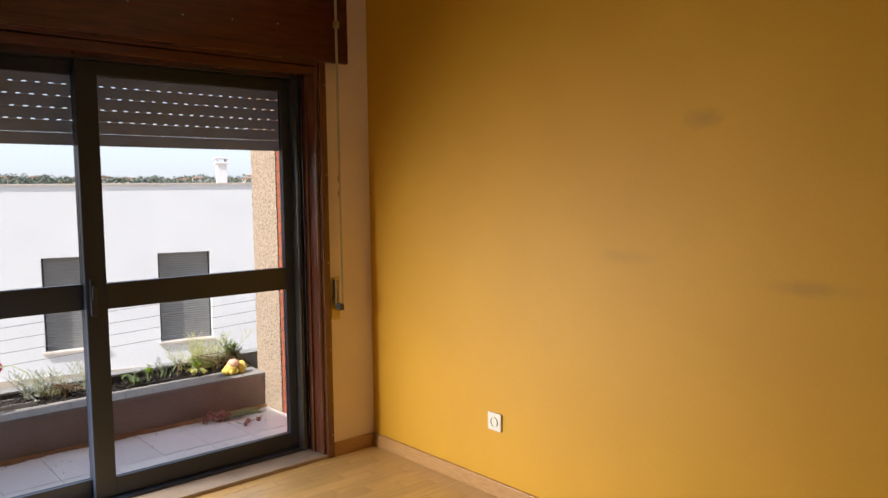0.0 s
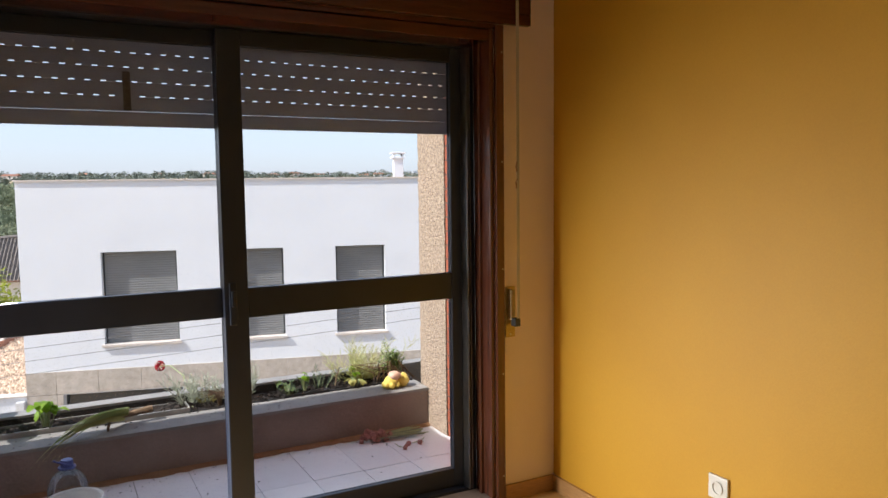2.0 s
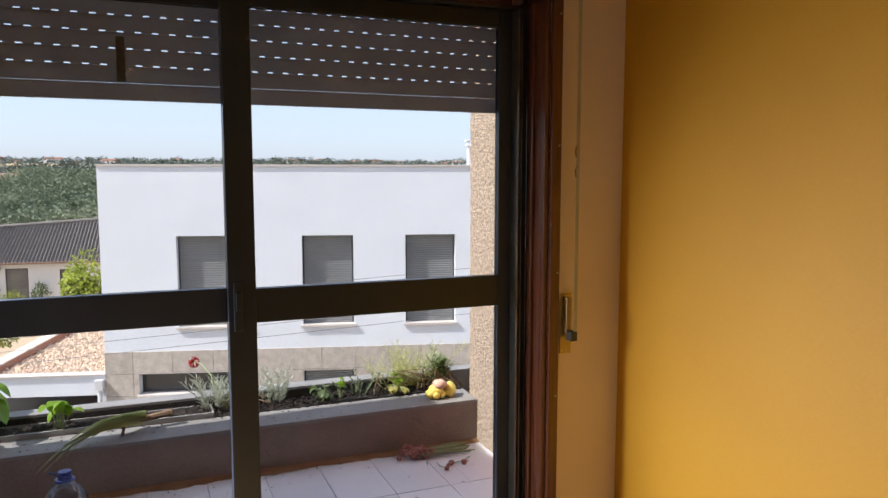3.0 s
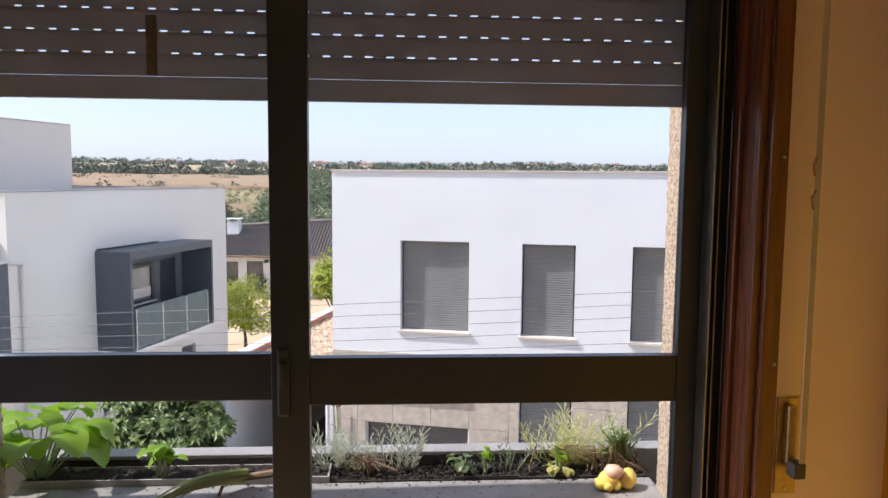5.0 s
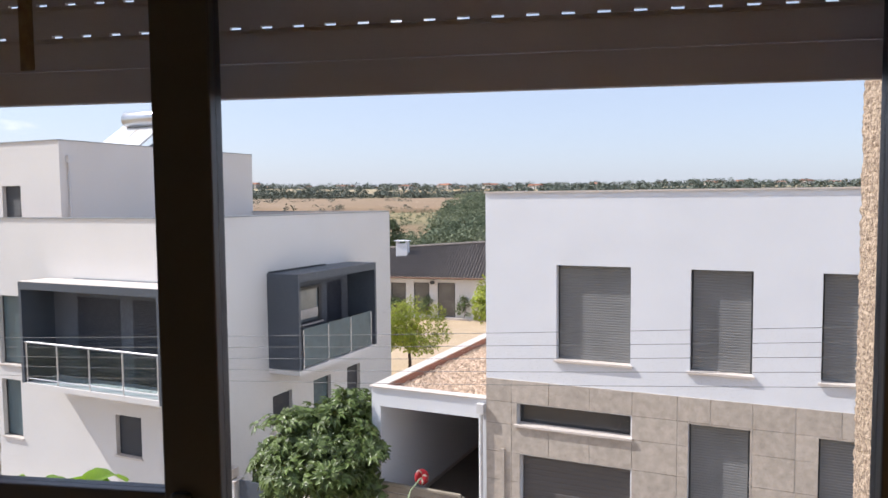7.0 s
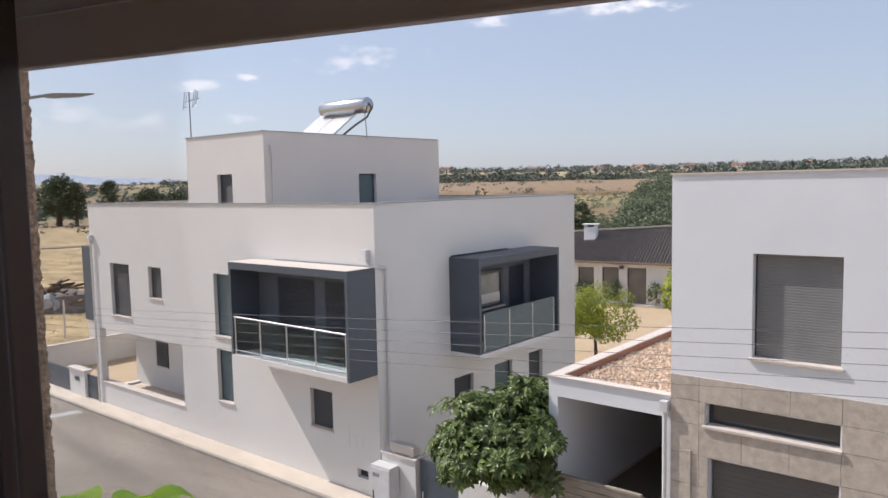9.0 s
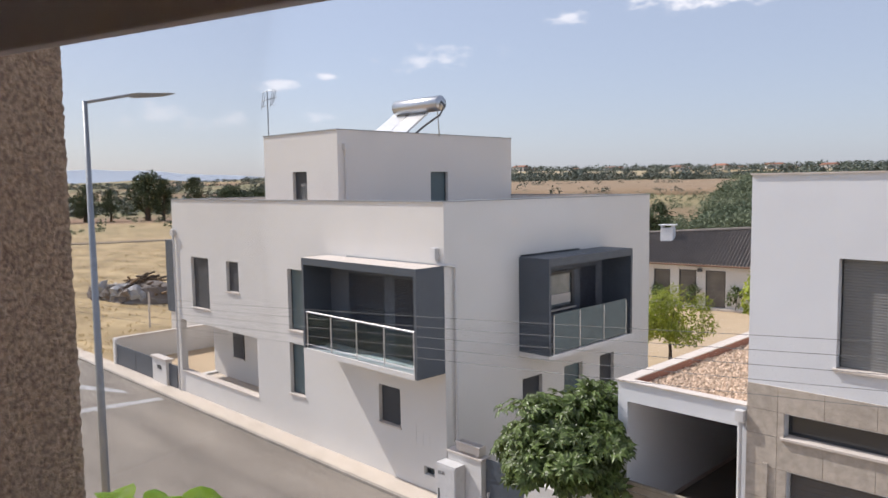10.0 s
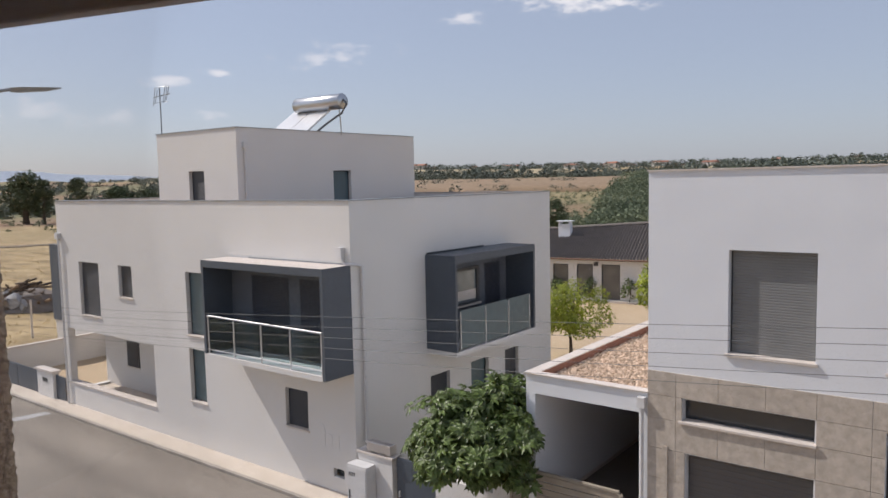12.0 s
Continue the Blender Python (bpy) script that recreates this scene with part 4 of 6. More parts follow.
for i, (a0, a1, z0, z1) in enumerate(WR):
    window(lb, "y", a0, a1, z0, z1, 0, 1, ROLL_D, lowered=(1, 0, 1)[i], pane=GREENGLASS)
pw = window(lb, "x", -16.8, -15.75, -6.87, -5.68, 1.93, -1, ROLL_D, reveal=0.0)

CLEARG = glass("clear balustrade glass", (0.70, 0.79, 0.82), 0.10)
NAVY = material("navy shutter door", (0.032, 0.039, 0.056), (0.025, 0.031, 0.046), 0.45, scale=2)
GREYW = material("grey balcony render", (0.118, 0.130, 0.152), (0.100, 0.112, 0.134), 0.8, scale=2)
# pale base colour stands in for the bright house mirrored in the glass
BRIGHTG = material("window glass with painted reflection", (0.36, 0.39, 0.41), (0.20, 0.23, 0.25), 0.06, 0.25, scale=1.5)
# box balcony on the street
b1 = part("street_balcony", box(-6.03, -0.01, -1.20, -0.001, -1.17, -1.05), ANTHR, lb, "anthracite box balcony with a glass balustrade")
part("side_panel", box(-6.03, -5.91, -1.20, -0.001, -4.32, -1.17), ANTHR, b1)
part("side_panel", box(-0.13, -0.01, -1.20, -0.001, -4.45, -1.17), ANTHR, b1)
part("fascia", box(-5.91, -0.13, -1.20, -1.10, -1.29, -1.17), ANTHR, b1)
part("floor_slab", box(-6.03, -0.13, -1.20, -0.001, -4.47, -4.30), WARM, b1, "white balcony slab")
part("back_panel", box(-5.91, -0.13, -0.02, -0.001, -4.30, -1.17), GREYW, b1, "grey rendered back wall")
part("roof_sheet", box(-6.02, -0.02, -1.19, -0.052, -1.05, -1.04), SILL, b1, "pale metal roof sheet")
part("roof_flashing", box(-4.9, -0.01, -0.05, -0.001, -1.05, -1.0), POLE, b1)
for a0, a1 in ((-4.79, -2.88), (-2.33, -0.55)):
    part("shutter_door", ribbed("x", a0, a1, -0.025, -1, -4.30, -1.62), NAVY, b1)
part("hand_rail", Shape().tube([(-5.9, -1.14, -2.99), (-0.16, -1.14, -2.99)], 0.032, 10), STEEL, b1, "bright steel hand rail")
part("low_rail", Shape().tube([(-5.9, -1.14, -4.16), (-0.16, -1.14, -4.16)], 0.02, 8), STEEL, b1)
for k in range(5):
    x = -5.84 + 1.41 * k
    part("rail_post", Shape().tube([(x, -1.14, -4.3), (x, -1.14, -2.99)], 0.025, 8), STEEL, b1)
    if k < 4:
        part("glass_panel", box(x + 0.06, x + 1.35, -1.145, -1.135, -4.12, -3.06), CLEARG, b1)
# box balcony on the side
b2 = part("side_balcony", box(0.001, 1.30, 3.65, 8.92, -1.17, -1.05), ANTHR, lb, "anthracite box balcony with frosted glass")
part("side_panel", box(0.001, 1.30, 3.65, 3.77, -4.36, -1.17), ANTHR, b2)
part("side_panel", box(0.001, 1.30, 8.80, 8.92, -4.36, -1.17), ANTHR, b2)
part("fascia", box(1.20, 1.30, 3.77, 8.80, -1.32, -1.17), ANTHR, b2)
part("floor_slab", box(0.001, 1.30, 3.65, 8.92, -4.52, -4.36), WARM, b2, "white balcony slab")
part("back_panel", box(0.001, 0.02, 3.77, 8.80, -4.36, -1.17), GREYW, b2, "grey rendered back wall")
part("shutter_door", ribbed("y", 7.29, 8.32, 0.025, 1, -4.36, -1.72), NAVY, b2)
wn2 = part("balcony_window", box(0.02, 0.10, 5.10, 5.20, -3.12, -1.74), FRAME_D, b2)
part("frame", box(0.02, 0.10, 6.62, 6.80, -3.12, -1.74), FRAME_D, wn2)
part("frame", box(0.02, 0.10, 5.20, 6.62, -1.86, -1.74), FRAME_D, wn2)
part("frame", box(0.02, 0.10, 5.20, 6.62, -3.12, -3.02), FRAME_D, wn2)
part("pane", box(0.03, 0.045, 5.20, 6.62, -3.02, -1.86), BRIGHTG, wn2)
# pale sheet put in for the reflection in the lower pane
part("blind_box", box(0.045, 0.06, 5.20, 6.62, -2.95, -2.60), SILL, wn2, "pale patch for the reflection low on the glass")
part("sill", box(0.02, 0.16, 5.05, 6.85, -3.18, -3.12), SILL, wn2)
part("roof_flashing", box(0.001, 0.06, 3.75, 7.2, -1.05, -0.99), FRAME_D, b2)
for k in range(4):
    y = 3.98 + 1.53 * k
    part("rail_post", box(1.22, 1.26, y - 0.02, y + 0.02, -4.36, -3.0), STEEL, b2)
    if k < 3:
        part("glass_panel", box(1.235, 1.245, y + 0.03, y + 1.5, -4.30, -2.96), GREENGLASS, b2)
part("end_balcony", box(-20.45, -18.81, 0.35, 4.2, -4.75, -1.12), ANTHR, lb, "anthracite box balcony on the far end")

# penthouse
PA, PB, PQ, PR, PZ = -12.82, -7.45, 1.6, 12.2, 3.69
part("penthouse_front", pierced(PA, PB, 0.45, PZ, [(-10.62, -9.58, 0.6, 2.09)], PQ, PQ + 0.25), WARM, lb)
part("penthouse_side", pierced(PQ + 0.25, PR, 0.45, PZ, [(6.66, 7.75, 0.6, 2.05)], PB - 0.25, PB, "y"), WARM, lb)
part("penthouse_left", box(PA, PA + 0.25, PQ + 0.25, PR, 0.45, PZ), WARM, lb)
part("penthouse_back", box(PA + 0.25, PB - 0.25, PR - 0.25, PR, 0.45, PZ), WARM, lb)
part("penthouse_roof", box(PA + 0.25, PB - 0.25, PQ + 0.25, PR - 0.25, PZ - 0.3, PZ - 0.1), GRAVEL, lb)
cp = part("penthouse_coping", box(PA - 0.03, PB + 0.03, PQ - 0.04, PQ + 0.3, PZ, PZ + 0.03), POLE, lb, "grey metal coping")
part("coping_side", box(PB - 0.3, PB + 0.03, PQ + 0.3, PR, PZ, PZ + 0.03), POLE, cp)
part("coping_side", box(PA - 0.03, PA + 0.3, PQ + 0.3, PR, PZ, PZ + 0.03), POLE, cp)
window(lb, "x", -10.62, -9.58, 0.6, 2.09, PQ, -1, ROLL_D, sill=False)
window(lb, "y", 6.66, 7.75, 0.6, 2.05, PB, 1, ROLL_D, sill=False, lowered=0, pane=GREENGLASS)
for (x, y, za, zb) in ((0.09, 0.42, -1.1, -6.7), (-18.55, -0.09, -0.7, GZ)):
    part("downpipe", Shape().tube([(x, y, za), (x, y, zb)], 0.05, 10), PVC, lb)
part("rain_hopper", box(-0.46, -0.22, -0.18, -0.001, -0.85, -0.5), PVC, lb, bevel=0.01)
part("pipe_arm", Shape().tube([(-0.3, -0.08, -0.85), (-0.2, -0.08, -1.0), (0.09, 0.0, -1.02), (0.09, 0.42, -1.1)], 0.045, 10), PVC, lb)
part("rain_hopper", box(-18.68, -18.42, -0.19, -0.001, -0.8, -0.5), PVC, lb, bevel=0.01)
part("penthouse_pipe", Shape().tube([(PB + 0.07, PQ + 0.35, 2.95), (PB + 0.07, PQ + 0.35, 0.45)], 0.045, 8), PVC, lb)
part("penthouse_hopper", box(PB + 0.001, PB + 0.16, PQ + 0.25, PQ + 0.45, 2.9, 3.15), PVC, lb)
for x0, x1, z0, z1 in ((-1.75, -1.4, -7.05, -6.35), (-1.36, -1.08, -7.05, -6.62), (-1.05, -0.75, -7.12, -6.6)):
    part("meter_hatch", box(x0, x1, -0.012, -0.001, z0, z1), WARM, lb, bevel=0.004)

# solar water heater on the penthouse roof
sh = thing("solar_heater", "solar water heater with a steel tank and two panels", "solar heater", HL @ Matrix.Translation((0, 7.0, 0)))
part("tank", Shape().tube([(-10.0, 0, 5.03), (-9.95, 0, 5.03), (-7.1, 0, 5.03), (-7.05, 0, 5.03)], [0.30, 0.34, 0.34, 0.30], 28), ALU, sh, smooth=True)
for x in (-10.35, -9.1):
    part("panel", Shape().box(0, 1.2, 0, 2.2, -0.04, 0.04, Matrix.Translation((x, -1.5, 3.62)) @ pose(0, 0, 0, 35, 0, 0)), STEEL, sh, "bright glazed collector")
for x in (-9.7, -7.4):
    part("leg", Shape().tube([(x, 0.2, 3.59), (x, 0.1, 4.7)], 0.03, 6), ALU, sh)
part("hose", Shape().tube([(-7.05, 0, 5.1), (-6.85, 0, 4.9), (-6.95, -0.2, 4.5), (-7.4, -0.6, 4.1), (-7.7, -1.0, 3.7)], 0.05, 8), CABLE, sh, "black lagged hose")

# aerial
an = thing("tv_antenna", "thin metal television aerial on the penthouse", "antenna", HL @ Matrix.Translation((PA - 0.05, PQ + 0.3, PZ)))
part("mast", Shape().tube([(0, 0, -1.2), (0, 0, 2.0)], 0.03, 6), POLE, an)
part("boom", Shape().tube([(-0.50, 0, 1.62), (0.60, 0.1, 1.72)], 0.022, 6), POLE, an)
for x, lo, hi in ((-0.46, 1.25, 2.05), (-0.30, 1.38, 1.92), (0.30, 1.34, 2.10), (0.44, 1.40, 2.06), (0.56, 1.46, 2.0)):
    part("rod", Shape().tube([(x - 0.05, -0.02, lo), (x, 0.02, (lo + hi) / 2), (x + 0.07, 0.04, hi)], 0.016, 5), POLE, an)
for z in (1.36, 1.98):
    part("rod", Shape().tube([(-0.45, 0.0, z), (0.0, 0.05, z + 0.07), (0.50, 0.08, z + 0.02)], 0.014, 5), POLE, an)

# ---- street lamp, cables ----
lamp = thing("street_lamp", "tall galvanised street lamp with a flat head", "street lamp", Matrix.Translation((-12.2, 12.35, GZ + 0.14)))
LTOP = 1.464 + 17 * 0.1062 - GZ - 0.14
part("base_plate", box(-0.18, 0.18, -0.18, 0.18, 0, 0.02), POLE, lamp)
part("post", Shape().tube([(0, 0, 0.02), (0, 0, 4), (0, 0, LTOP)], [0.10, 0.085, 0.05], 14), POLE, lamp, smooth=True)
adir = Vector((0.57, 0.815, 0))
part("arm", Shape().tube([(0, 0, LTOP - 0.03), tuple(adir * 0.9 + Vector((0, 0, LTOP + 0.16)))], 0.035, 10), POLE, lamp)
hd = Shape()
for k, (d, w, h) in enumerate(((0.85, 0.06, 0.07), (1.0, 0.13, 0.09), (1.5, 0.12, 0.06), (1.75, 0.02, 0.02))):
    side = Vector((-adir.y, adir.x, 0))
    c = adir * d + Vector((0, 0, LTOP + 0.17 + 0.02 * k))
    hd.v += [tuple(c + side * w), tuple(c - side * w), tuple(c - side * w * 0.7 - Vector((0, 0, h))), tuple(c + side * w * 0.7 - Vector((0, 0, h)))]
for k in range(3):
    i = 4 * k
    hd.f += [(i + a, i + (a + 1) % 4, i + 4 + (a + 1) % 4, i + 4 + a) for a in range(4)]
hd.f += [(3, 2, 1, 0), (12, 13, 14, 15)]
part("lamp_head", hd, POLE, lamp)
for k in range(5):
    s = Shape()
    pts = []
    for i in range(41):
        u = -62 + 100 * i / 40
        z = -1.40 + 0.0745 * (u - 5) - 0.22 * k + 0.0006 * (u - 2) ** 2 * (0.6 + 0.12 * k)
        pts.append((u, -5 - 0.06 * k, z))
    c = tagged(part("power_cable", s.tube(pts, 0.0048, 5), CABLE), "thin dark overhead cable across the street", "cable", group="overhead cables")
    c.matrix_world = HL

# ---- yard between the houses ----
yard = tagged(part("yard", box(0.0, 6.86, 0.0, 44, GZ - 0.2, GZ + 0.10), YARD), "sandy yard between the houses", "yard", kind="structure")
yard.matrix_world = HL
yard2 = tagged(part("yard_back", box(-16, 24, 12.6, 48, GZ - 0.2, GZ + 0.06), YARD), "sandy yard before the low house", "yard", kind="structure")
yard2.matrix_world = HL
PV = -0.45
wallb = thing("boundary_wall", "white rendered boundary wall with pillars", "wall", HL)
part("pillar", box(0.66, 2.02, PV - 0.15, PV + 0.2, GZ, -6.62), WARM, wallb, bevel=0.01)
part("pillar_cap", box(0.62, 2.06, PV - 0.2, PV + 0.25, -6.62, -6.55), SILL, wallb, bevel=0.008)
part("low_wall", box(3.58, 5.75, PV - 0.1, PV + 0.12, GZ, -6.75), WARM, wallb, bevel=0.01)
part("pillar", box(5.75, 6.36, PV - 0.45, PV + 0.2, GZ, -6.1), WARM, wallb, bevel=0.01)
gate = thing("metal_gate", "closed anthracite sheet metal gate", "gate", HL)
part("leaf", box(2.10, 3.54, PV - 0.03, PV + 0.03, GZ + 0.14, -6.55), ANTHR, gate, bevel=0.006)
part("handle", box(2.20, 2.23, PV - 0.09, PV - 0.03, -7.7, -7.5), STEEL, gate)
sg = thing("slat_gate", "beige gate of horizontal slats before the garage", "gate", HL)
GATE_C = material("beige slat gate paint", (0.40, 0.35, 0.28), (0.33, 0.28, 0.22), 0.6)
for k in range(17):
    part("slat", box(6.46, 9.28, PV - 0.62, PV - 0.59, GZ + 0.10 + 0.168 * k, GZ + 0.25 + 0.168 * k), GATE_C, sg, bevel=0.004)
for x in (6.39, 7.9, 9.28):
    part("post", box(x, x + 0.07, PV - 0.589 if x == 7.9 else PV - 0.66, PV - 0.55, GZ, -5.66), GATE_C, sg, bevel=0.004)
part("top_rail", box(6.46, 9.28, PV - 0.65, PV - 0.55, -5.66, -5.60), GATE_C, sg, bevel=0.004)
gp = thing("gate_pillar", "white rendered gate pillar with a flat cap", "pillar", HL)
part("shaft", box(9.4, 9.85, PV - 0.9, PV - 0.5, GZ, -6.0), WARM, gp, bevel=0.01)
part("cap", box(9.34, 9.91, PV - 0.96, PV - 0.44, -6.0, -5.92), SILL, gp, bevel=0.01)
mb = thing("meter_cabinet", "pale grey meter cabinet on the pavement", "meter cabinet", HL @ Matrix.Translation((0.58, PV - 0.37, GZ + 0.13)) @ Matrix.Diagonal((0.78, 1, 1.05, 1)))
part("body", box(0, 1.02, -0.2, 0.2, 0, 1.55), PVC, mb, bevel=0.01)
part("door", box(0.05, 0.97, -0.215, -0.2, 0.08, 1.48), PVC, mb, bevel=0.004)
part("lock", box(0.10, 0.16, -0.225, -0.215, 0.45, 0.8), FRAME_D, mb)
for k in range(4):
    part("number_bar", box(0.12 + 0.09 * k, 0.17 + 0.09 * k, -0.219, -0.2151, 1.22, 1.33), INK, mb)
pb = thing("stone_planter", "long pale stone planter box on the wall", "planter", HL @ Matrix.Translation((1.48, PV, -6.55)) @ Matrix.Diagonal((0.62, 0.8, 0.8, 1)))
s = Shape()
s.box(-0.72, 0.72, -0.16, 0.16, 0.06, 0.10).box(-0.75, 0.75, -0.18, -0.13, 0.10, 0.40).box(-0.75, 0.75, 0.13, 0.18, 0.10, 0.40).box(-0.75, -0.70, -0.13, 0.13, 0.10, 0.40).box(0.70, 0.75, -0.13, 0.13, 0.10, 0.40)
part("trough", s, SILL, pb)
part("rim", box(-0.79, 0.79, -0.22, -0.12, 0.36, 0.42), SILL, pb, bevel=0.01)
for x in (-0.55, 0.55):
    part("foot", box(x - 0.08, x + 0.08, -0.15, 0.15, 0, 0.06), SILL, pb)

# gate, post and yard wall at the far end of the corner house
fw = thing("forecourt_wall", "low white forecourt wall with a pale coping", "wall", HL)
part("back_wall", box(-33, -18.9, 6.2, 6.4, GZ, -7.0), WARM, fw)
part("coping", box(-33.05, -18.9, 6.15, 6.45, -7.0, -6.92), SILL, fw)
part("side_wall", box(-27.0, -26.8, 0.1, 6.2, GZ, -7.1), WARM, fw)
part("side_coping", box(-27.05, -26.75, 0.0, 6.2, -7.1, -7.02), SILL, fw)
part("end_pillar", box(-26.9, -26.6, -0.1, 0.1, GZ, -7.05), WARM, fw)
gm = thing("driveway_gate", "closed anthracite double driveway gate", "gate", HL)
part("leaf", box(-26.55, -24.0, -0.03, 0.03, GZ + 0.14, -7.35), ANTHR, gm)
part("leaf", box(-23.95, -21.6, -0.03, 0.03, GZ + 0.14, -7.35), ANTHR, gm)
pm = thing("letterbox_pillar", "white gate pillar with a dark letterbox", "pillar", HL)
part("shaft", box(-21.5, -19.9, -0.15, 0.15, GZ, -7.25), WARM, pm)
part("cap", box(-21.6, -19.8, -0.22, 0.22, -7.25, -7.15), SILL, pm)
part("letterbox", box(-20.9, -20.45, -0.18, -0.15, -7.75, -7.55), FRAME_D, pm)
wg = thing("wicket_gate", "narrow anthracite wicket gate", "gate", HL)
part("leaf", box(-19.85, -18.95, -0.03, 0.03, GZ + 0.14, -7.35), ANTHR, wg)
fc = tagged(part("forecourt", box(-26.8, -18.8, 0.1, 6.2, GZ - 0.2, GZ + 0.10), YARD), "sandy paved forecourt", "forecourt", kind="structure")
fc.matrix_world = HL

# ---- low house with a tiled roof ----
FH = Matrix.Translation((-19.95, 64.28, -8.55)) @ pose(0, 0, 0, 0, 0, -7)
fh = thing("low_house", "long low white house with a brown tiled roof", "house", FH)
FO = [(6.85, 8.21, 0.35, 2.97), (8.92, 10.31, 0.35, 3.03), (11.02, 12.56, 0.15, 3.05), (14.68, 16.1, 0.0, 2.9), (19.5, 21, 0.0, 2.9)]
solid_normals(part("front_wall", pierced(0, 30, 0, 3.55, FO, 0, 0.3), WARM, fh))
part("back_wall", box(0, 30, 8.7, 9, 0, 3.55), WARM, fh)
part("end_wall", box(0, 0.3, 0.3, 8.7, 0, 3.55), WARM, fh)
part("step", box(10.8, 14.3, -0.5, -0.001, 0, 0.14), SILL, fh, "pale stone step")
part("end_wall", box(29.7, 30, 0.3, 8.7, 0, 3.55), WARM, fh)
CURTAIN = material("curtained glass", (0.20, 0.185, 0.165), (0.11, 0.105, 0.10), 0.12, scale=1)
for a0, a1, z0, z1 in FO:
    w = part("door_window", box(a0, a0 + 0.08, 0.12, 0.2, z0, z1), FRAME_D, fh)
    part("frame", box(a1 - 0.08, a1, 0.12, 0.2, z0, z1), FRAME_D, w)
    part("frame", box(a0 + 0.08, a1 - 0.08, 0.12, 0.2, z1 - 0.08, z1), FRAME_D, w)
    part("pane", box(a0 + 0.08, a1 - 0.08, 0.15, 0.17, z0, z1 - 0.08), CURTAIN, w)
s = Shape()
NX, NY = 480, 14


def RIDGE(x):
    """Rise of the ridge over the eaves: the roof is a little higher at the near end."""
    return 2.0 + 0.065 * (x - 4)


for j in range(NY):
    for e in (0, 1):
        t = (j + e) / NY
        for i in range(NX + 1):
            x = -0.4 + 30.8 * i / NX
            s.v.append((x, -0.55 + 5.05 * t, 3.5 + RIDGE(x) * t + 0.085 * math.cos(2 * math.pi * i / 4) + (0.045 if e == 0 else 0.0)))
for j in range(2 * NY - 1):
    for i in range(NX):
        a = j * (NX + 1) + i
        s.f.append((a, a + 1, a + NX + 2, a + NX + 1))
part("roof_tiles", s, ROOFT, fh, "weathered grey brown barrel tiles")
part("roof_back", Shape().poly([(-0.4, 4.5, 3.52 + RIDGE(-0.4)), (30.4, 4.5, 3.52 + RIDGE(30.4)), (30.4, 9.5, 3.5), (-0.4, 9.5, 3.5)]), ROOFT, fh)
part("ridge", Shape().tube([(-0.4, 4.5, 3.54 + RIDGE(-0.4)), (30.4, 4.5, 3.54 + RIDGE(30.4))], 0.14, 8), ROOFT, fh)
part("gutter", Shape().tube([(-0.4, -0.6, 3.47), (30.4, -0.6, 3.47)], 0.07, 8), material("copper gutter", (0.20, 0.11, 0.07), None, 0.5), fh)
ch = part("chimney", box(6.3, 7.35, 2.9, 3.6, 4.9, 6.1), WHITE, fh, "white rendered chimney")
part("chimney_cap", box(6.15, 7.5, 2.8, 3.7, 6.32, 6.4), WHITE, ch)
part("chimney_post", box(6.32, 6.46, 2.95, 3.55, 6.1, 6.32), WHITE, ch)
part("chimney_post", box(7.2, 7.33, 2.95, 3.55, 6.1, 6.32), WHITE, ch)
part("wall_lamp", box(10.5, 10.75, -0.42, -0.001, 2.95, 3.2), FRAME_D, fh)


# ---- trees ----
def leafy(name, label, m, height, trunk_r, centre_z, radius, leaves, size, lmat, seed, squash=0.85, width=0.75, gap=0.42):
    """A tree: trunk and limbs, and a crown of single leaves in clumps with gaps between."""
    r = random.Random(seed)
    t = thing(name, label, "tree", m)
    lean = r.uniform(-0.15, 0.15)
    part("trunk", Shape().tube([(0, 0, 0), (lean * 0.5, 0.05, height * 0.22), (lean, -0.03, height * 0.45)], [trunk_r, trunk_r * 0.75, trunk_r * 0.5], 10), BARK, t, smooth=True)
    clumps = []
    for k in range(26):
        a, b = r.uniform(0, 2 * math.pi), r.uniform(-0.75, 0.95)
        q = math.sqrt(max(0, 1 - b * b))
        d = radius * r.uniform(0.55, 0.9)
        clumps.append((Vector((d * q * math.cos(a), d * q * math.sin(a), centre_z + squash * d * b)), radius * r.uniform(0.25, gap)))
    for k in range(8):
        c = clumps[k][0]
        part("limb", Shape().tube([(lean * 0.8, 0, height * 0.33), tuple(c * 0.5 + Vector((0, 0, height * 0.2))), tuple(c)], [trunk_r * 0.45, trunk_r * 0.25, trunk_r * 0.08], 6), BARK, t)
    s = Shape()
    for k in range(leaves):
        c, cr = clumps[k % len(clumps)]
        d = Vector((r.gauss(0, 1), r.gauss(0, 1), r.gauss(0, 1))).normalized()
        p = c + d * cr * r.uniform(0.55, 1.08)
        out = (p - Vector((0, 0, centre_z))).normalized()
        dirv = (out * 0.7 + Vector((r.uniform(-1, 1), r.uniform(-1, 1), r.uniform(-0.9, 0.3)))).normalized()
        s.leaf(p, dirv, out + Vector((r.uniform(-0.5, 0.5), r.uniform(-0.5, 0.5), 0.6)), size * r.uniform(0.6, 1.2), size * width * r.uniform(0.7, 1.1), 0.25)
    cr_ = part("crown", s, lmat, t)
    return t


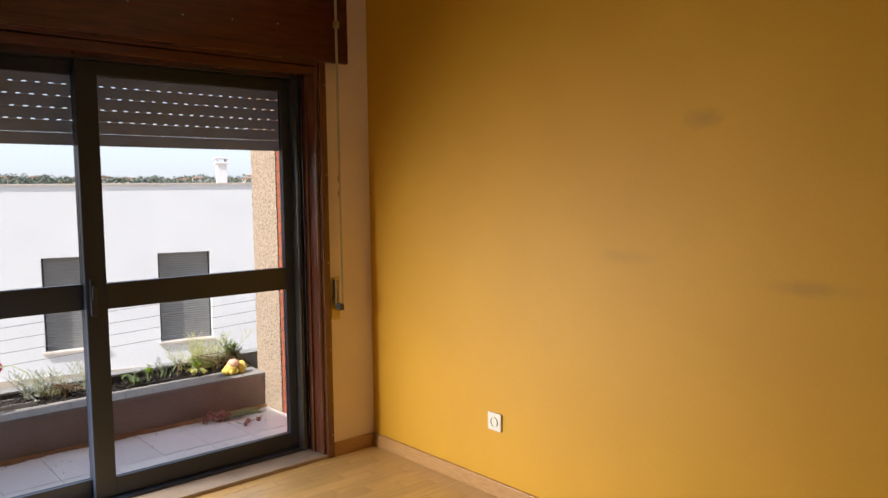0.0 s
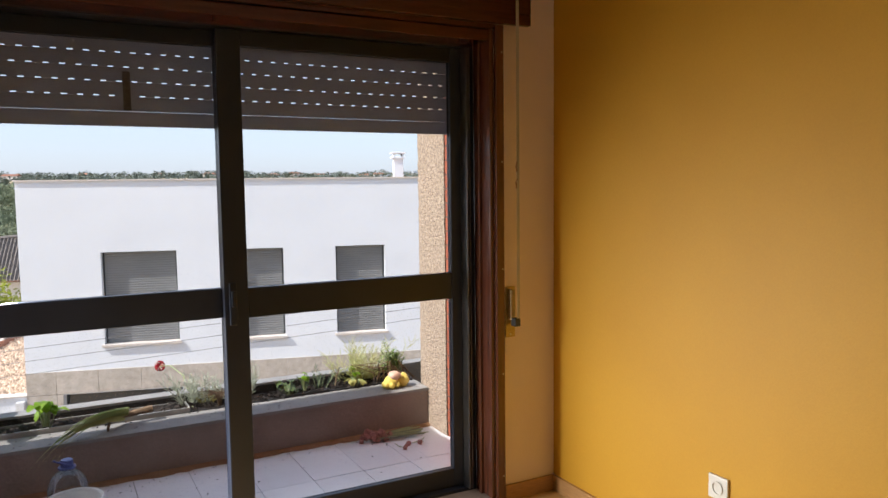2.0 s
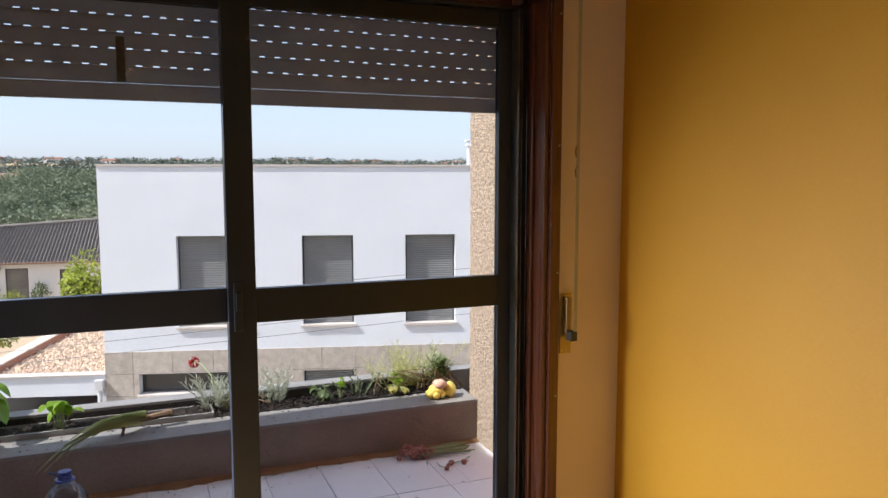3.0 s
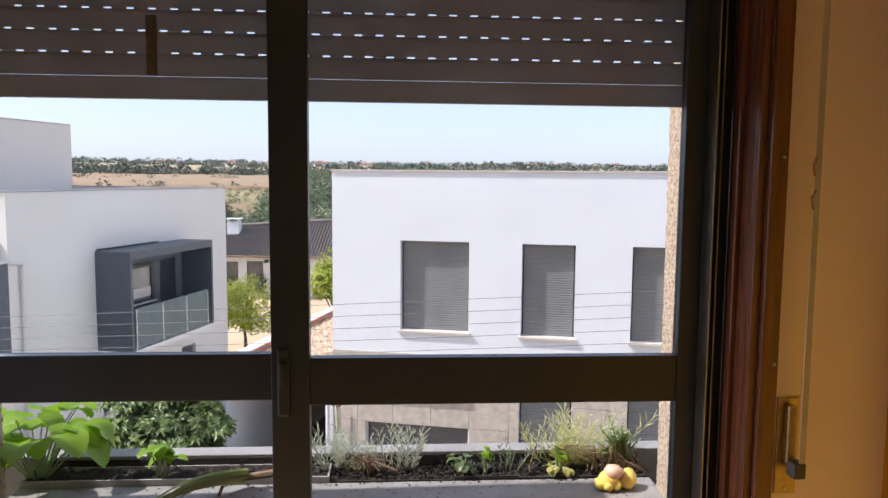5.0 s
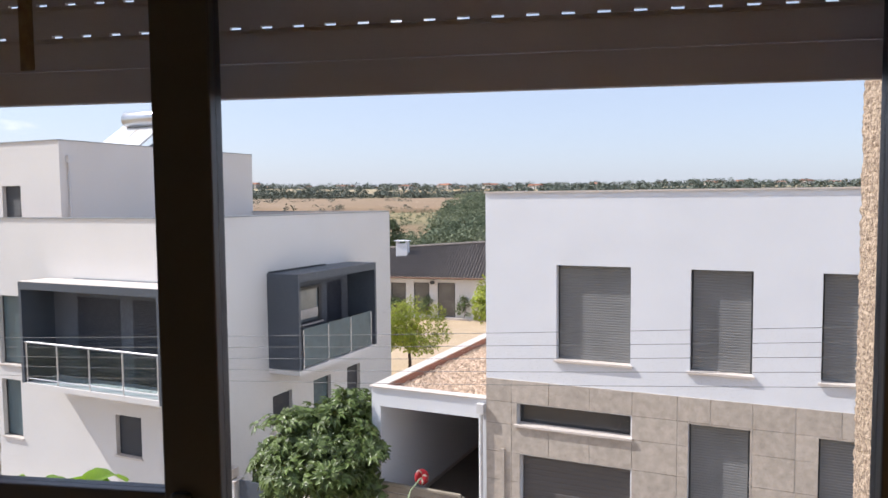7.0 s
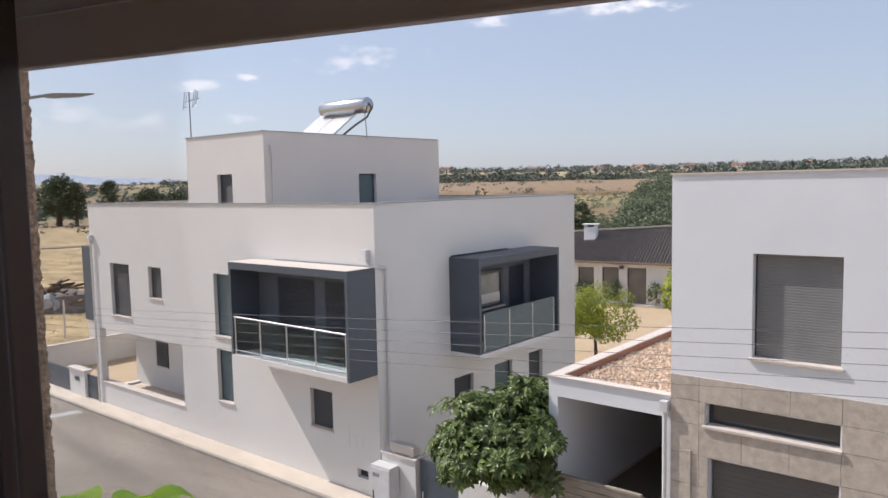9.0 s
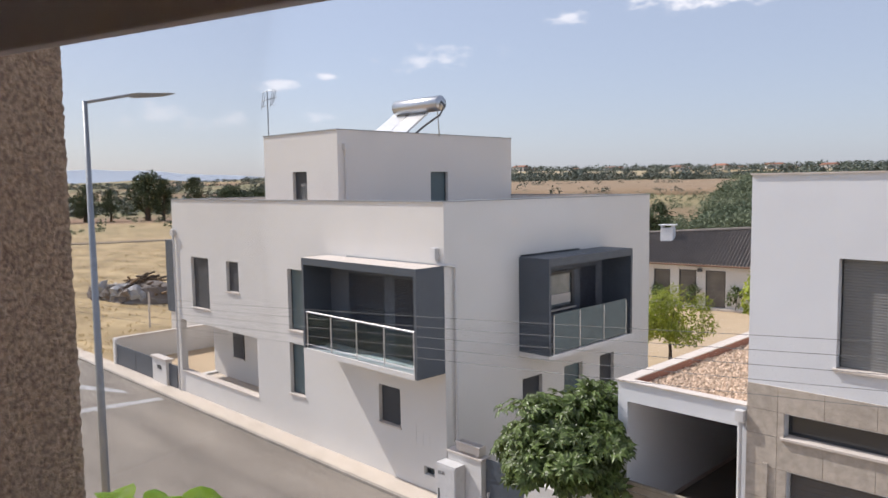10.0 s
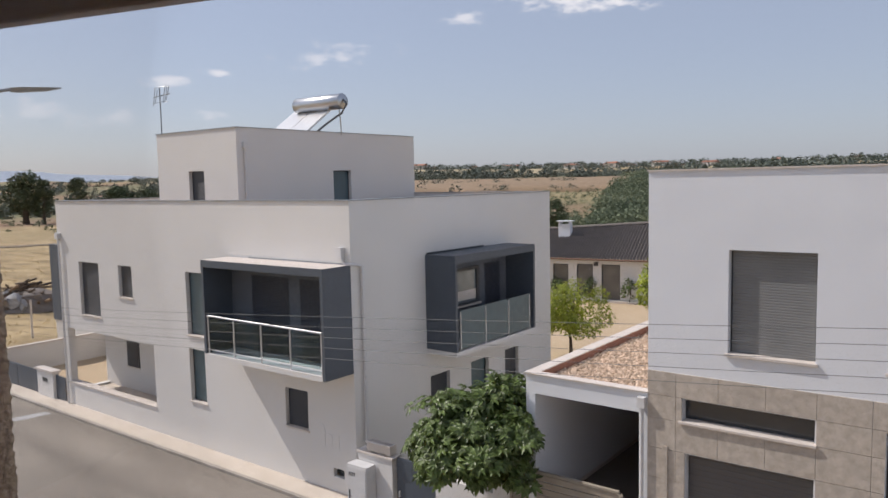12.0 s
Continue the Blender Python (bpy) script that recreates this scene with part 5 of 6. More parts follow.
def fig(name, label, m, height, centre_z, radius, squash, count, seed):
    """A fig tree: bent trunk and limbs, and rosettes of lobed leaves on an uneven crown."""
    r = random.Random(seed)
    t = thing(name, label, "tree", m)
    part("trunk", Shape().tube([(0, 0, 0), (0.08, 0.05, height * 0.2), (-0.05, -0.03, height * 0.42)], [0.15, 0.12, 0.08], 10), BARK, t, smooth=True)
    s = Shape()
    for k in range(count):
        d = Vector((r.gauss(0, 1), r.gauss(0, 1), r.gauss(0.15, 1))).normalized()
        drop = 0.68 if d.z < 0 else 1.0
        lump = 0.84 + 0.38 * noise.noise(d * 1.7 + Vector((seed, 0, 0))) + 0.34 * noise.noise(d * 4.5)
        depth = r.uniform(0.93, 1.06) if k % 4 else r.uniform(0.55, 0.8)
        p = Vector((d.x, d.y, d.z * squash * drop)) * radius * lump * depth + Vector((0.62, -0.95, centre_z + 0.20))
        if k < 10:
            part("limb", Shape().tube([(-0.04, 0, height * 0.36), tuple(p * 0.5 + Vector((0, 0, height * 0.22))), tuple(p)], [0.07, 0.04, 0.012], 6), BARK, t)
        axis = (d * 0.8 + Vector((r.gauss(0, 0.3), r.gauss(0, 0.3), 0.75))).normalized()
        e1 = axis.orthogonal().normalized()
        e2 = axis.cross(e1)
        size = r.uniform(0.25, 0.38)
        q = HR.inverted() @ m @ p
        if q.x > -3.4 and q.y > -0.3:
            continue
        for j in range(r.randint(5, 7)):
            a = j * 2.4 + r.uniform(-0.3, 0.3)
            rad = e1 * math.cos(a) + e2 * math.sin(a)
            stem = p + (rad * 0.35 + axis * r.uniform(-0.35, 0.25)) * size
            tip = (rad + axis * r.uniform(-0.25, 0.55)).normalized()
            side = tip.cross(axis).normalized()
            for lobe, l in ((0, 1.0), (0.62, 0.88), (-0.62, 0.88), (1.25, 0.6), (-1.25, 0.6)):
                s.leaf(stem, tip * math.cos(lobe) + side * math.sin(lobe), axis, size * l, size * 0.32, 0.18)
    part("crown", s, LEAF_D, t)
    return t


fig("fig_tree", "dense dark green fig tree with lobed leaves behind the wall", HL @ Matrix.Translation((5.0, 0.0, GZ + 0.1)), 4.8, 3.32, 2.05, 0.66, 470, 3)
leafy("young_tree", "light yellow-green young tree in the yard", HL @ Matrix.Translation((-3.1, 20.3, GZ)), 4.4, 0.12, 2.85, 2.2, 6800, 0.17, LEAF_L, 8, 0.80, 0.55, 0.36)
leafy("yard_tree", "leafy green tree behind the white house", Matrix.Translation((-1.45, 37.6, GZ)), 6.4, 0.15, 5.1, 1.55, 1600, 0.26, LEAF_L, 12, 0.85, 0.55)
leafy("valley_tree", "tall dark tree at the valley edge", Matrix.Translation((-33.6, 145.9, land(-33.6, 145.9))), 11.5, 0.25, 7.4, 3.7, 2600, 0.55, OAKLEAF, 41, 1.15)
for px, hh, sd in ((10.15, 1.9, 21), (13.4, 2.1, 22), (7.3, 2.0, 23)):
    leafy("climbing_bush", "thin climbing bush on the white house wall", FH @ Matrix.Translation((px, -0.4, 0)), hh, 0.03, hh * 0.55, 0.55, 260, 0.2, LEAF_D, sd, 1.7)
leafy("garden_bush", "low green bush by the gate", HL @ Matrix.Translation((2.6, 0.5, GZ + 0.1)), 2.4, 0.06, 1.55, 0.75, 700, 0.2, LEAF_D, 31, 0.8)


def oak(x, y, h, w, seed):
    r = random.Random(seed)
    t = thing("oak_tree", "dark green holm oak in the dry field", "tree", Matrix.Translation((x, y, land(x, y) - 0.3)), group="oaks in the field")
    part("trunk", Shape().tube([(0, 0, 0), (0.2, 0, h * 0.25), (0.1, 0.2, h * 0.6)], [w * 0.07, w * 0.05, w * 0.03], 8), BARK, t)
    s = Shape()
    for k in range(46):
        a, b = r.uniform(0, 2 * math.pi), r.uniform(-0.8, 1)
        q = math.sqrt(max(0, 1 - b * b)) * r.uniform(0.35, 0.95)
        rr = w * 0.42
        s.tuft(r, (rr * q * math.cos(a), rr * q * math.sin(a), h * 0.52 + h * 0.40 * b), w * r.uniform(0.10, 0.17), 90, w * 0.032, 0.8)
    part("crown", s, OAKLEAF, t)


for x, y, h, w, sd in ((-195, 160, 16.5, 14, 1), (-190, 162, 14, 8, 2), (-186, 171, 14.5, 8, 3), (-206, 146, 12, 10, 4), (-202, 152, 10.5, 6.5, 5), (-211, 140, 11, 9, 6), (-179, 180, 11, 14, 7), (-172, 184, 10.5, 12, 8)):
    oak(x, y, h, w, sd)

# scrub, hedges and woods on the far slopes, too many to count
r = random.Random(77)


def scatter(n, az0, az1, r0, r1, s0, s1, tall=1.0, clump=0.0, leaves=14, narrow=0.0):
    s = Shape()
    for k in range(n):
        for _ in range(12):
            rad = r0 + (r1 - r0) * r.random()
            az = radians(r.uniform(az0, az1 - narrow * (rad - r0) / (r1 - r0)))
            x, y = -rad * math.sin(az), 10 + rad * math.cos(az)
            if clump == 0 or noise.noise(Vector((x * 0.006, y * 0.015, 9))) > clump:
                break
        q = r.uniform(s0, s1)
        s.tuft(r, (x, y, land(x, y) + q * 0.6 * tall), q, leaves, q * (0.42 if leaves < 26 else 0.36 if leaves < 32 else 0.24 if leaves < 100 else 0.15), tall)
    return s


for nm, lab, args in (("valley_woods", "dense green woods on the valley slope", (1000, -2, 11.0, 195, 410, 0.9, 4.2, 0.95, 0.0, 170, 3.6)),
                      ("slope_bushes", "grey-green bushes between field and woods", (520, 7, 20, 185, 330, 0.5, 1.5, 0.8, 0.0, 44)),
                      ("hillside_scrub", "scattered scrub and trees on the dry slope", (460, -35, 42, 330, 900, 0.9, 3.2, 0.85, 0.10, 44)),
                      ("field_hedge", "dark hedge of trees behind the ploughed field", (1150, -35, 44, 560, 660, 1.8, 6.4, 0.9, -0.25, 44)),
                      ("upper_hedge", "broken line of trees on the upper slope", (560, -38, 44, 800, 900, 2.2, 6.0, 0.85, 0.0, 44)),
                      ("crest_trees", "lines of trees along the hill crest", (1200, -40, 45, 980, 1900, 3.0, 8.5, 0.8, 0.0, 40)),
                      ("plain_trees", "dark trees across the far plain", (1900, 43, 75, 300, 1700, 1.4, 4.2, 0.8, -0.02, 28)),
                      ("valley_scrub", "green scrub and small trees below the woods", (1100, -2, 26, 150, 230, 0.7, 2.2, 0.9, 0.0, 50)),
                      ("field_scrub", "low scrub at the edge of the field", (60, 46, 68, 175, 290, 0.5, 1.4, 0.6, 0.0, 30))):
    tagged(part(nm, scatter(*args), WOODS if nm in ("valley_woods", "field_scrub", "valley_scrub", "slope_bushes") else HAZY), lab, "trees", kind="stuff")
# ploughed and mown fields draped over the slope
PLOUGH = material("ploughed brown earth", (0.34, 0.235, 0.145), (0.25, 0.175, 0.105), 1.0, scale=0.02, fine=0.3, stretch=(0.6, 2.5, 1), amount=0.8)
EARTH = material("dark track earth", (0.27, 0.21, 0.15), (0.20, 0.155, 0.11), 1.0, scale=0.2)
MOWN = material("mown straw field", (0.44, 0.36, 0.22), (0.35, 0.28, 0.165), 1.0, scale=0.02, fine=0.3, amount=0.8)
for nm, lab, mat, a0, a1, r0, r1, lift in (("ploughed_field", "brown ploughed field on the slope", PLOUGH, 6.0, 33, 325, 560, 0.8), ("mown_field", "pale mown field between the hedges", MOWN, 12, 30, 655, 790, 0.8), ("mown_field", "pale mown field on the upper slope", MOWN, -30, 4, 655, 790, 0.8), ("field_path", "dark earth track across the dry field", EARTH, 44, 72, 147, 151, 0.15)):
    s = Shape()
    for j in range(11):
        for i in range(31):
            rad = r0 + (r1 - r0) * min(max(j - 0.9, 0), 8.2) / 8.2 + 0.05 * (r1 - r0) * noise.noise(Vector((i * 0.3, j * 0.2, r0)))
            az = radians(a0 + (a1 - a0) * i / 30 + 0.8 * noise.noise(Vector((j * 0.5, 3, r0))))
            x, y = -rad * math.sin(az), 10 + rad * math.cos(az)
            s.v.append((x, y, land(x, y) + (-6.0 if i in (0, 30) or j in (0, 10) else lift)))
    s.f += [(j * 31 + i, j * 31 + i + 1, j * 31 + i + 32, j * 31 + i + 31) for j in range(10) for i in range(30)]
    tagged(part(nm, s, mat, smooth=True), lab, "field", kind="structure")
ROOF_R = material("far red roof tile", (0.36, 0.17, 0.11), (0.26, 0.12, 0.08), 0.9, scale=0.3, vary=0.25)
for k in range(46):
    az, rad = radians(r.uniform(-38, 10) if k % 4 else r.uniform(8, 28)), r.uniform(780, 1250)
    x, y = -rad * math.sin(az), 10 + rad * math.cos(az)
    w, d, h = r.uniform(4, 10), r.uniform(3.5, 5), r.uniform(3.0, 5.5)
    m = Matrix.Translation((x, y, land(x, y))) @ pose(0, 0, 0, 0, 0, r.uniform(-40, 40))
    hs_ = thing("far_house", "small pale farmhouse with a tiled roof on the hill", "house", m, group="houses on the far slope")
    part("wall", box(-w, w, -d, d, -6, h), WARM if k % 3 else SILL, hs_)
    part("roof", Shape().poly([(-w - 0.4, -d - 0.5, h), (w + 0.4, -d - 0.5, h), (w, 0, h + 2), (-w, 0, h + 2)]).poly([(w + 0.4, d + 0.5, h), (-w - 0.4, d + 0.5, h), (-w, 0, h + 2), (w, 0, h + 2)])
         .poly([(w + 0.4, -d - 0.5, h), (w + 0.4, d + 0.5, h), (w, 0, h + 2)]).poly([(-w - 0.4, d + 0.5, h), (-w - 0.4, -d - 0.5, h), (-w, 0, h + 2)]), ROOF_R if k % 5 else POLE, hs_)
    for q in (-0.5, 0.1, 0.6):
        part("window", box(q * w - 0.5, q * w + 0.5, -d - 0.05, -d + 0.05, h * 0.35, h * 0.75), FRAME_D, hs_)
shed = thing("valley_shed", "small white farm shed in the valley", "shed", Matrix.Translation((-34, 128, land(-34, 128))) @ pose(0, 0, 0, 0, 0, 20))
part("wall", box(-2.5, 2.5, -1.5, 1.5, 0, 3.2), WHITE, shed)
part("roof", box(-3, 3, -2, 2, 3.2, 3.5), SILL, shed)

# rubble heap in the field
hp = Matrix.Translation((-56.0, 46.5, land(-56, 46.5))) @ Matrix.Diagonal((1.35, 1.35, 1.7, 1))
heap = thing("rubble_heap", "heap of rubble and pale tarpaulin in the field", "rubble heap", hp)
rr = random.Random(4)
part("mound", Shape().blob((0.6, 0.6, 0.0), 2.0, 3, 0.5, 14, (1.4, 0.9, 0.5)), RUBBLE, heap)
for k in range(90):
    a, x, y = rr.gauss(0, 0.5), rr.gauss(0.8, 1.1), rr.gauss(0.5, 0.5)
    z, l = 0.35 + 1.05 * math.exp(-((x - 0.8) ** 2) / 2.5) * rr.uniform(0.4, 1.0), rr.uniform(0.7, 1.8)
    part("branch", Shape().tube([(x - l / 2 * math.cos(a), y - l / 2 * math.sin(a), z - 0.12), (x + l / 2 * math.cos(a), y + l / 2 * math.sin(a), z + rr.uniform(-0.2, 0.2))], rr.uniform(0.03, 0.08), 5), BARK if k % 3 else DRY, heap)
for k in range(9):
    part("sheet", Shape().blob((-2.6 + 0.55 * k, -0.9 + 0.3 * (k % 3), 0.35 + 0.12 * (k % 2)), rr.uniform(0.4, 0.65), k + 40, 0.9, 10, (1.1, 0.8, 0.8)), SHEET if k % 3 else RUBBLE, heap, "crumpled pale sheet")
for x, y in ((-43.5, 38.5), (-34.5, 36.8)):
    fp = thing("field_post", "thin pale post at the field edge", "post", Matrix.Translation((x, y, GZ)), group="posts at the field edge")
    part("stake", Shape().tube([(0, 0, -0.2), (0.05, 0, 2.6)], 0.07, 6), SILL, fp)
# dry grass tufts near the houses
s = Shape()
for k in range(700):
    az, rad = radians(rr.uniform(47, 66)), 44 + 90 * rr.random() ** 1.5
    x, y = -rad * math.sin(az), 10 + rad * math.cos(az)
    z = land(x, y)
    for j in range(3):
        s.leaf((x + rr.uniform(-0.3, 0.3), y + rr.uniform(-0.3, 0.3), z - 0.02), (rr.uniform(-0.5, 0.5), rr.uniform(-0.5, 0.5), 1), (1, 0, 0), rr.uniform(0.1, 0.28), 0.09)
tagged(part("dry_grass", s, material("dry grass", (0.58, 0.44, 0.24), (0.46, 0.34, 0.17), 0.9, scale=0.3, through_light=0.5)), "dry straw grass tufts in the field", "grass", kind="stuff")

# ---- things on the balcony ----
LZ = 0.222


def planter_box(name, x0, x1, top, mat, label):
    t = thing(name, label, "planter", Matrix.Translation((0, 0, 0.06)))
    h = top - 0.06
    s = Shape()
    s.box(x0, x1, 4.072, 4.080, 0, h).box(x0, x1, 4.207, 4.214, 0, h).box(x0, x0 + 0.007, 4.080, 4.207, 0, h).box(x1 - 0.007, x1, 4.080, 4.207, 0, h).box(x0, x1, 4.072, 4.214, -0.0005, 0.006)
    part("trough", s, mat, t)
    g, n, nx = Shape(), 8, int((x1 - x0) / 0.012)
    for j in range(n + 1):
        for i in range(nx + 1):
            x, y = x0 + 0.008 + (x1 - x0 - 0.016) * i / nx, 4.081 + 0.125 * j / n
            g.v.append((x, y, h - 0.004 + 0.018 * noise.noise(Vector((x * 22, y * 22, x0))) + 0.014 * noise.noise(Vector((x * 60, y * 60, 2)))))
    for j in range(n):
        for i in range(nx):
            a = j * (nx + 1) + i
            g.f.append((a, a + 1, a + nx + 2, a + nx + 1))
    part("soil", g, SOIL, t, "dark crumbly soil")
    return t


planter_box("planter_box", BX0 + 0.0, 0.868, 0.245, POT_G, "long grey plastic planter with dark soil")
planter_box("planter_box", 0.875, 1.36, 0.225, POT_D, "black plastic planter with dark soil")
planter_box("planter_box", 1.365, 1.62, 0.235, POT_D, "short black plastic planter with succulents")
planter_box("planter_box", 1.625, BX1 - 0.01, 0.228, POT_D, "black plastic planter with sprawling plants")
rb_ = random.Random(9)


def plant(name, label, x, y, z, cat="plant"):
    return thing(name, label, cat, Matrix.Translation((x, y, z)))


def round_leaf(s, c, d, up, w):
    """A broad rounded leaf, folded along its rib and drooping at the tip."""
    d = Vector(d).normalized()
    side = d.cross(Vector(up)).normalized()
    n = side.cross(d)
    i, R = len(s.v), 14
    for ring, f in ((0, 0.5), (1, 1.0)):
        for k in range(R):
            a = 2 * math.pi * k / R
            q = w * 0.5 * f * (1 - 0.10 * math.cos(a + math.pi) * f)
            x, y = q * math.cos(a) * 1.15, q * math.sin(a)
            s.v.append(tuple(Vector(c) + d * x + side * y + n * (0.35 * abs(y) * (1 - f * 0.3) - 1.1 * x * x / w * (x > 0) + 0.02 * w * math.sin(5 * a) * f)))
    s.v.append(tuple(Vector(c)))
    s.f += [(2 * R + i, i + k, i + (k + 1) % R) for k in range(R)]
    s.f += [(i + k, i + R + k, i + R + (k + 1) % R, i + (k + 1) % R) for k in range(R)]


def leafy_herb(name, label, x, y, n, height, spread, w, mat, seed, group=""):
    r = random.Random(seed)
    t = plant(name, label, x, y, 0.23)
    for k in range(n):
        a, e = r.uniform(0, 6.28), r.uniform(0.25, 1.0)
        tip = Vector((spread * math.cos(a) * e, spread * 0.7 * math.sin(a) * e, height * r.uniform(0.5, 1.0)))
        part("stem", Shape().tube([(0.01 * math.cos(a), 0.01 * math.sin(a), -0.02), tuple(tip * 0.6 + Vector((0, 0, 0.02))), tuple(tip)], [0.004, 0.003, 0.002], 5), LEAF_P, t)
        s = Shape()
        round_leaf(s, tip, (math.cos(a), math.sin(a), r.uniform(-0.5, 0.3)), (0, 0, 1), w * r.uniform(0.7, 1.15))
        part("leaf", s, mat, t, smooth=True)
    return t


leafy_herb("potted_plant", "lush plant with broad bright green leaves", -0.27, 4.13, 26, 0.285, 0.25, 0.120, LEAF_W, 2)
leafy_herb("geranium", "small green geranium seedling in the planter", 0.21, 4.12, 11, 0.135, 0.075, 0.055, LEAF_W, 5)


def spiky(name, label, x, y, n, length, w, mat, seed, lean=0.6):
    r = random.Random(seed)
    t = plant(name, label, x, y, 0.225)
    for k in range(n):
        a, l, e = r.uniform(0, 6.28), length * r.uniform(0.5, 1.0), r.uniform(0.1, lean)
        d = Vector((math.cos(a) * e * 1.6, math.sin(a) * e * 0.5, 1)).normalized()
        s = Shape()
        p0, p1, p2 = Vector((0.03 * math.cos(a), 0.015 * math.sin(a), -0.01)), d * l * 0.55, d * l + Vector((math.cos(a) * 0.25 * l, 0, -0.15 * l))
        s.leaf(p0, p1 - p0 * 0.5, (0.2, 1, 0), (p2 - p0).length, w, 0.15)
        part("leaf", s, mat, t)
    return t


def shoots(name, label, x, y, n, height, spread, leaf, w, mat, seed, stem_mat=None, lean=0.5):
    """A clump of thin shoots, each a bent stem with narrow leaves all the way up."""
    r = random.Random(seed)
    t = plant(name, label, x, y, 0.225)
    for k in range(n):
        a, e, l = r.uniform(0, 6.28), r.uniform(0, 1), height * r.uniform(0.45, 1.0)
        foot = Vector((spread * math.cos(a) * e, 0.03 * math.sin(a) * e, -0.02))
        d = Vector((math.cos(a) * lean * e + r.gauss(0, 0.12), 0.35 * math.sin(a) * lean, 1)).normalized()
        bend = Vector((r.gauss(0, 0.12), r.gauss(0, 0.05), -0.06)) * l
        pts = [foot + d * l * q + bend * q * q for q in (0, 0.35, 0.7, 1.0)]
        s = Shape().tube(pts, [0.0022, 0.0018, 0.0014, 0.0008], 5)
        part("stem", s, stem_mat or mat, t)
        g = Shape()
        m_ = int(7 + l * 60)
        for j in range(m_):
            q = 0.12 + 0.88 * j / m_
            p = foot + d * l * q + bend * q * q
            b = j * 2.4 + k
            g.leaf(p, d * 0.9 + Vector((math.cos(b), math.sin(b), r.uniform(-0.1, 0.5))) * 0.8, (0.3, 1, 0.2), leaf * r.uniform(0.6, 1.1), w, 0.12)
        part("leaves", g, mat, t)
    return t


shoots("carnation", "grey-green carnation clump with pale narrow leaves", 0.90, 4.19, 17, 0.23, 0.10, 0.062, 0.0050, SILVER, 3, SILVER, 0.9)
fl = plant("red_flower", "single red and white carnation bloom on a stalk", 0.90, 4.17, 0.225, "flower")
part("stalk", Shape().tube([(0, 0, -0.02), (-0.02, 0.16, 0.13), (-0.05, 0.45, 0.13), (-0.068, 0.76, 0.06)], 0.003, 6), LEAF_P, fl)
for k in range(14):
    a = 2 * math.pi * k / 14
    s = Shape()
    round_leaf(s, (-0.068 + 0.013 * math.cos(a), 0.76 + 0.008 * math.sin(a), 0.062 + 0.014 * math.sin(a)), (math.cos(a), -0.4, math.sin(a)), (0, -1, 0.3), 0.026)
    part("petal", s, RED if k % 5 else SILL, fl)
shoots("dry_stalks", "clump of bleached dry stalks", 1.15, 4.19, 16, 0.21, 0.09, 0.055, 0.0046, SILVER, 14, SILVER, 0.4)
spiky("yellow_tuft", "low tuft of yellowed blades", 0.97, 4.18, 22, 0.10, 0.006, LEAF_Y, 15, 1.2)
wt = plant("withered_root", "withered brown twisted root in the soil", 1.03, 4.13, 0.225)
for k in range(26):
    a = rb_.uniform(0, 6.28)
    part("strand", Shape().tube([(0, 0, -0.02), (0.02 * math.cos(a), 0.02 * math.sin(a), 0.06), (0.11 * math.cos(a + 0.5), 0.04 * math.sin(a), rb_.uniform(0.02, 0.10))], [0.007, 0.004, 0.0015], 5), DRY, wt)


GREY_G = material("blue green succulent", (0.14, 0.19, 0.13), (0.09, 0.13, 0.08), 0.5, scale=20)
shoots("succulent", "low blue-green needle-leaved succulent in a short planter", 1.43, 4.12, 9, 0.10, 0.08, 0.030, 0.0060, GREY_G, 1, LEAF_P, 1.2)
shoots("succulent", "upright blue-green needle-leaved succulent", 1.585, 4.15, 12, 0.17, 0.06, 0.028, 0.0050, GREY_G, 2, LEAF_P, 0.7)
leafy_herb("herb", "small broad-leaved green herb among the succulents", 1.40, 4.11, 9, 0.07, 0.07, 0.045, LEAF_D, 61)
leafy_herb("seedling", "bright green seedling between the succulents", 1.49, 4.13, 6, 0.10, 0.03, 0.035, LEAF_W, 62)
leafy_herb("seedling", "bright green seedling beside the twig", 1.80, 4.14, 5, 0.10, 0.03, 0.032, LEAF_W, 63)
shoots("feathery_plant", "pale yellow-green feathery plant in the planter", 1.86, 4.20, 27, 0.32, 0.13, 0.075, 0.0042, FEATHER, 22, FEATHER, 1.0)
spiky("yellowed_tuft", "yellowed leaves at the foot of the feathery plant", 1.88, 4.18, 40, 0.14, 0.010, LEAF_Y, 29, 1.4)
leafy_herb("trailing_succulent", "yellowish low succulent by the rim", 1.79, 4.10, 12, 0.035, 0.085, 0.040, LEAF_Y, 6)
bush = plant("bushy_succulent", "bushy green shrub by the stucco pier", 2.07, 4.16, 0.225)
for k in range(34):
    a, e = rb_.uniform(0, 6.28), rb_.uniform(0.2, 1.0)
    tip = Vector((0.11 * math.cos(a) * e - 0.02, 0.07 * math.sin(a) * e, rb_.uniform(0.06, 0.22)))
    part("stem", Shape().tube([(0, 0, -0.02), tuple(tip * 0.55 + Vector((0, 0, 0.02))), tuple(tip)], 0.0028, 5), LEAF_P, bush)
    s = Shape()
    for j in range(11):
        b = j * 2.4
        s.leaf(tip * (0.5 + 0.05 * j), (math.cos(b), math.sin(b), 0.7), (0.1, 0, 1), rb_.uniform(0.024, 0.040), 0.011, 0.1)
    part("leaves", s, LEAF_W if k % 3 == 0 else LEAF_P, bush, smooth=True)
tw2 = plant("dry_twig", "bare brown twig stuck in the soil", 1.67, 4.12, 0.225)
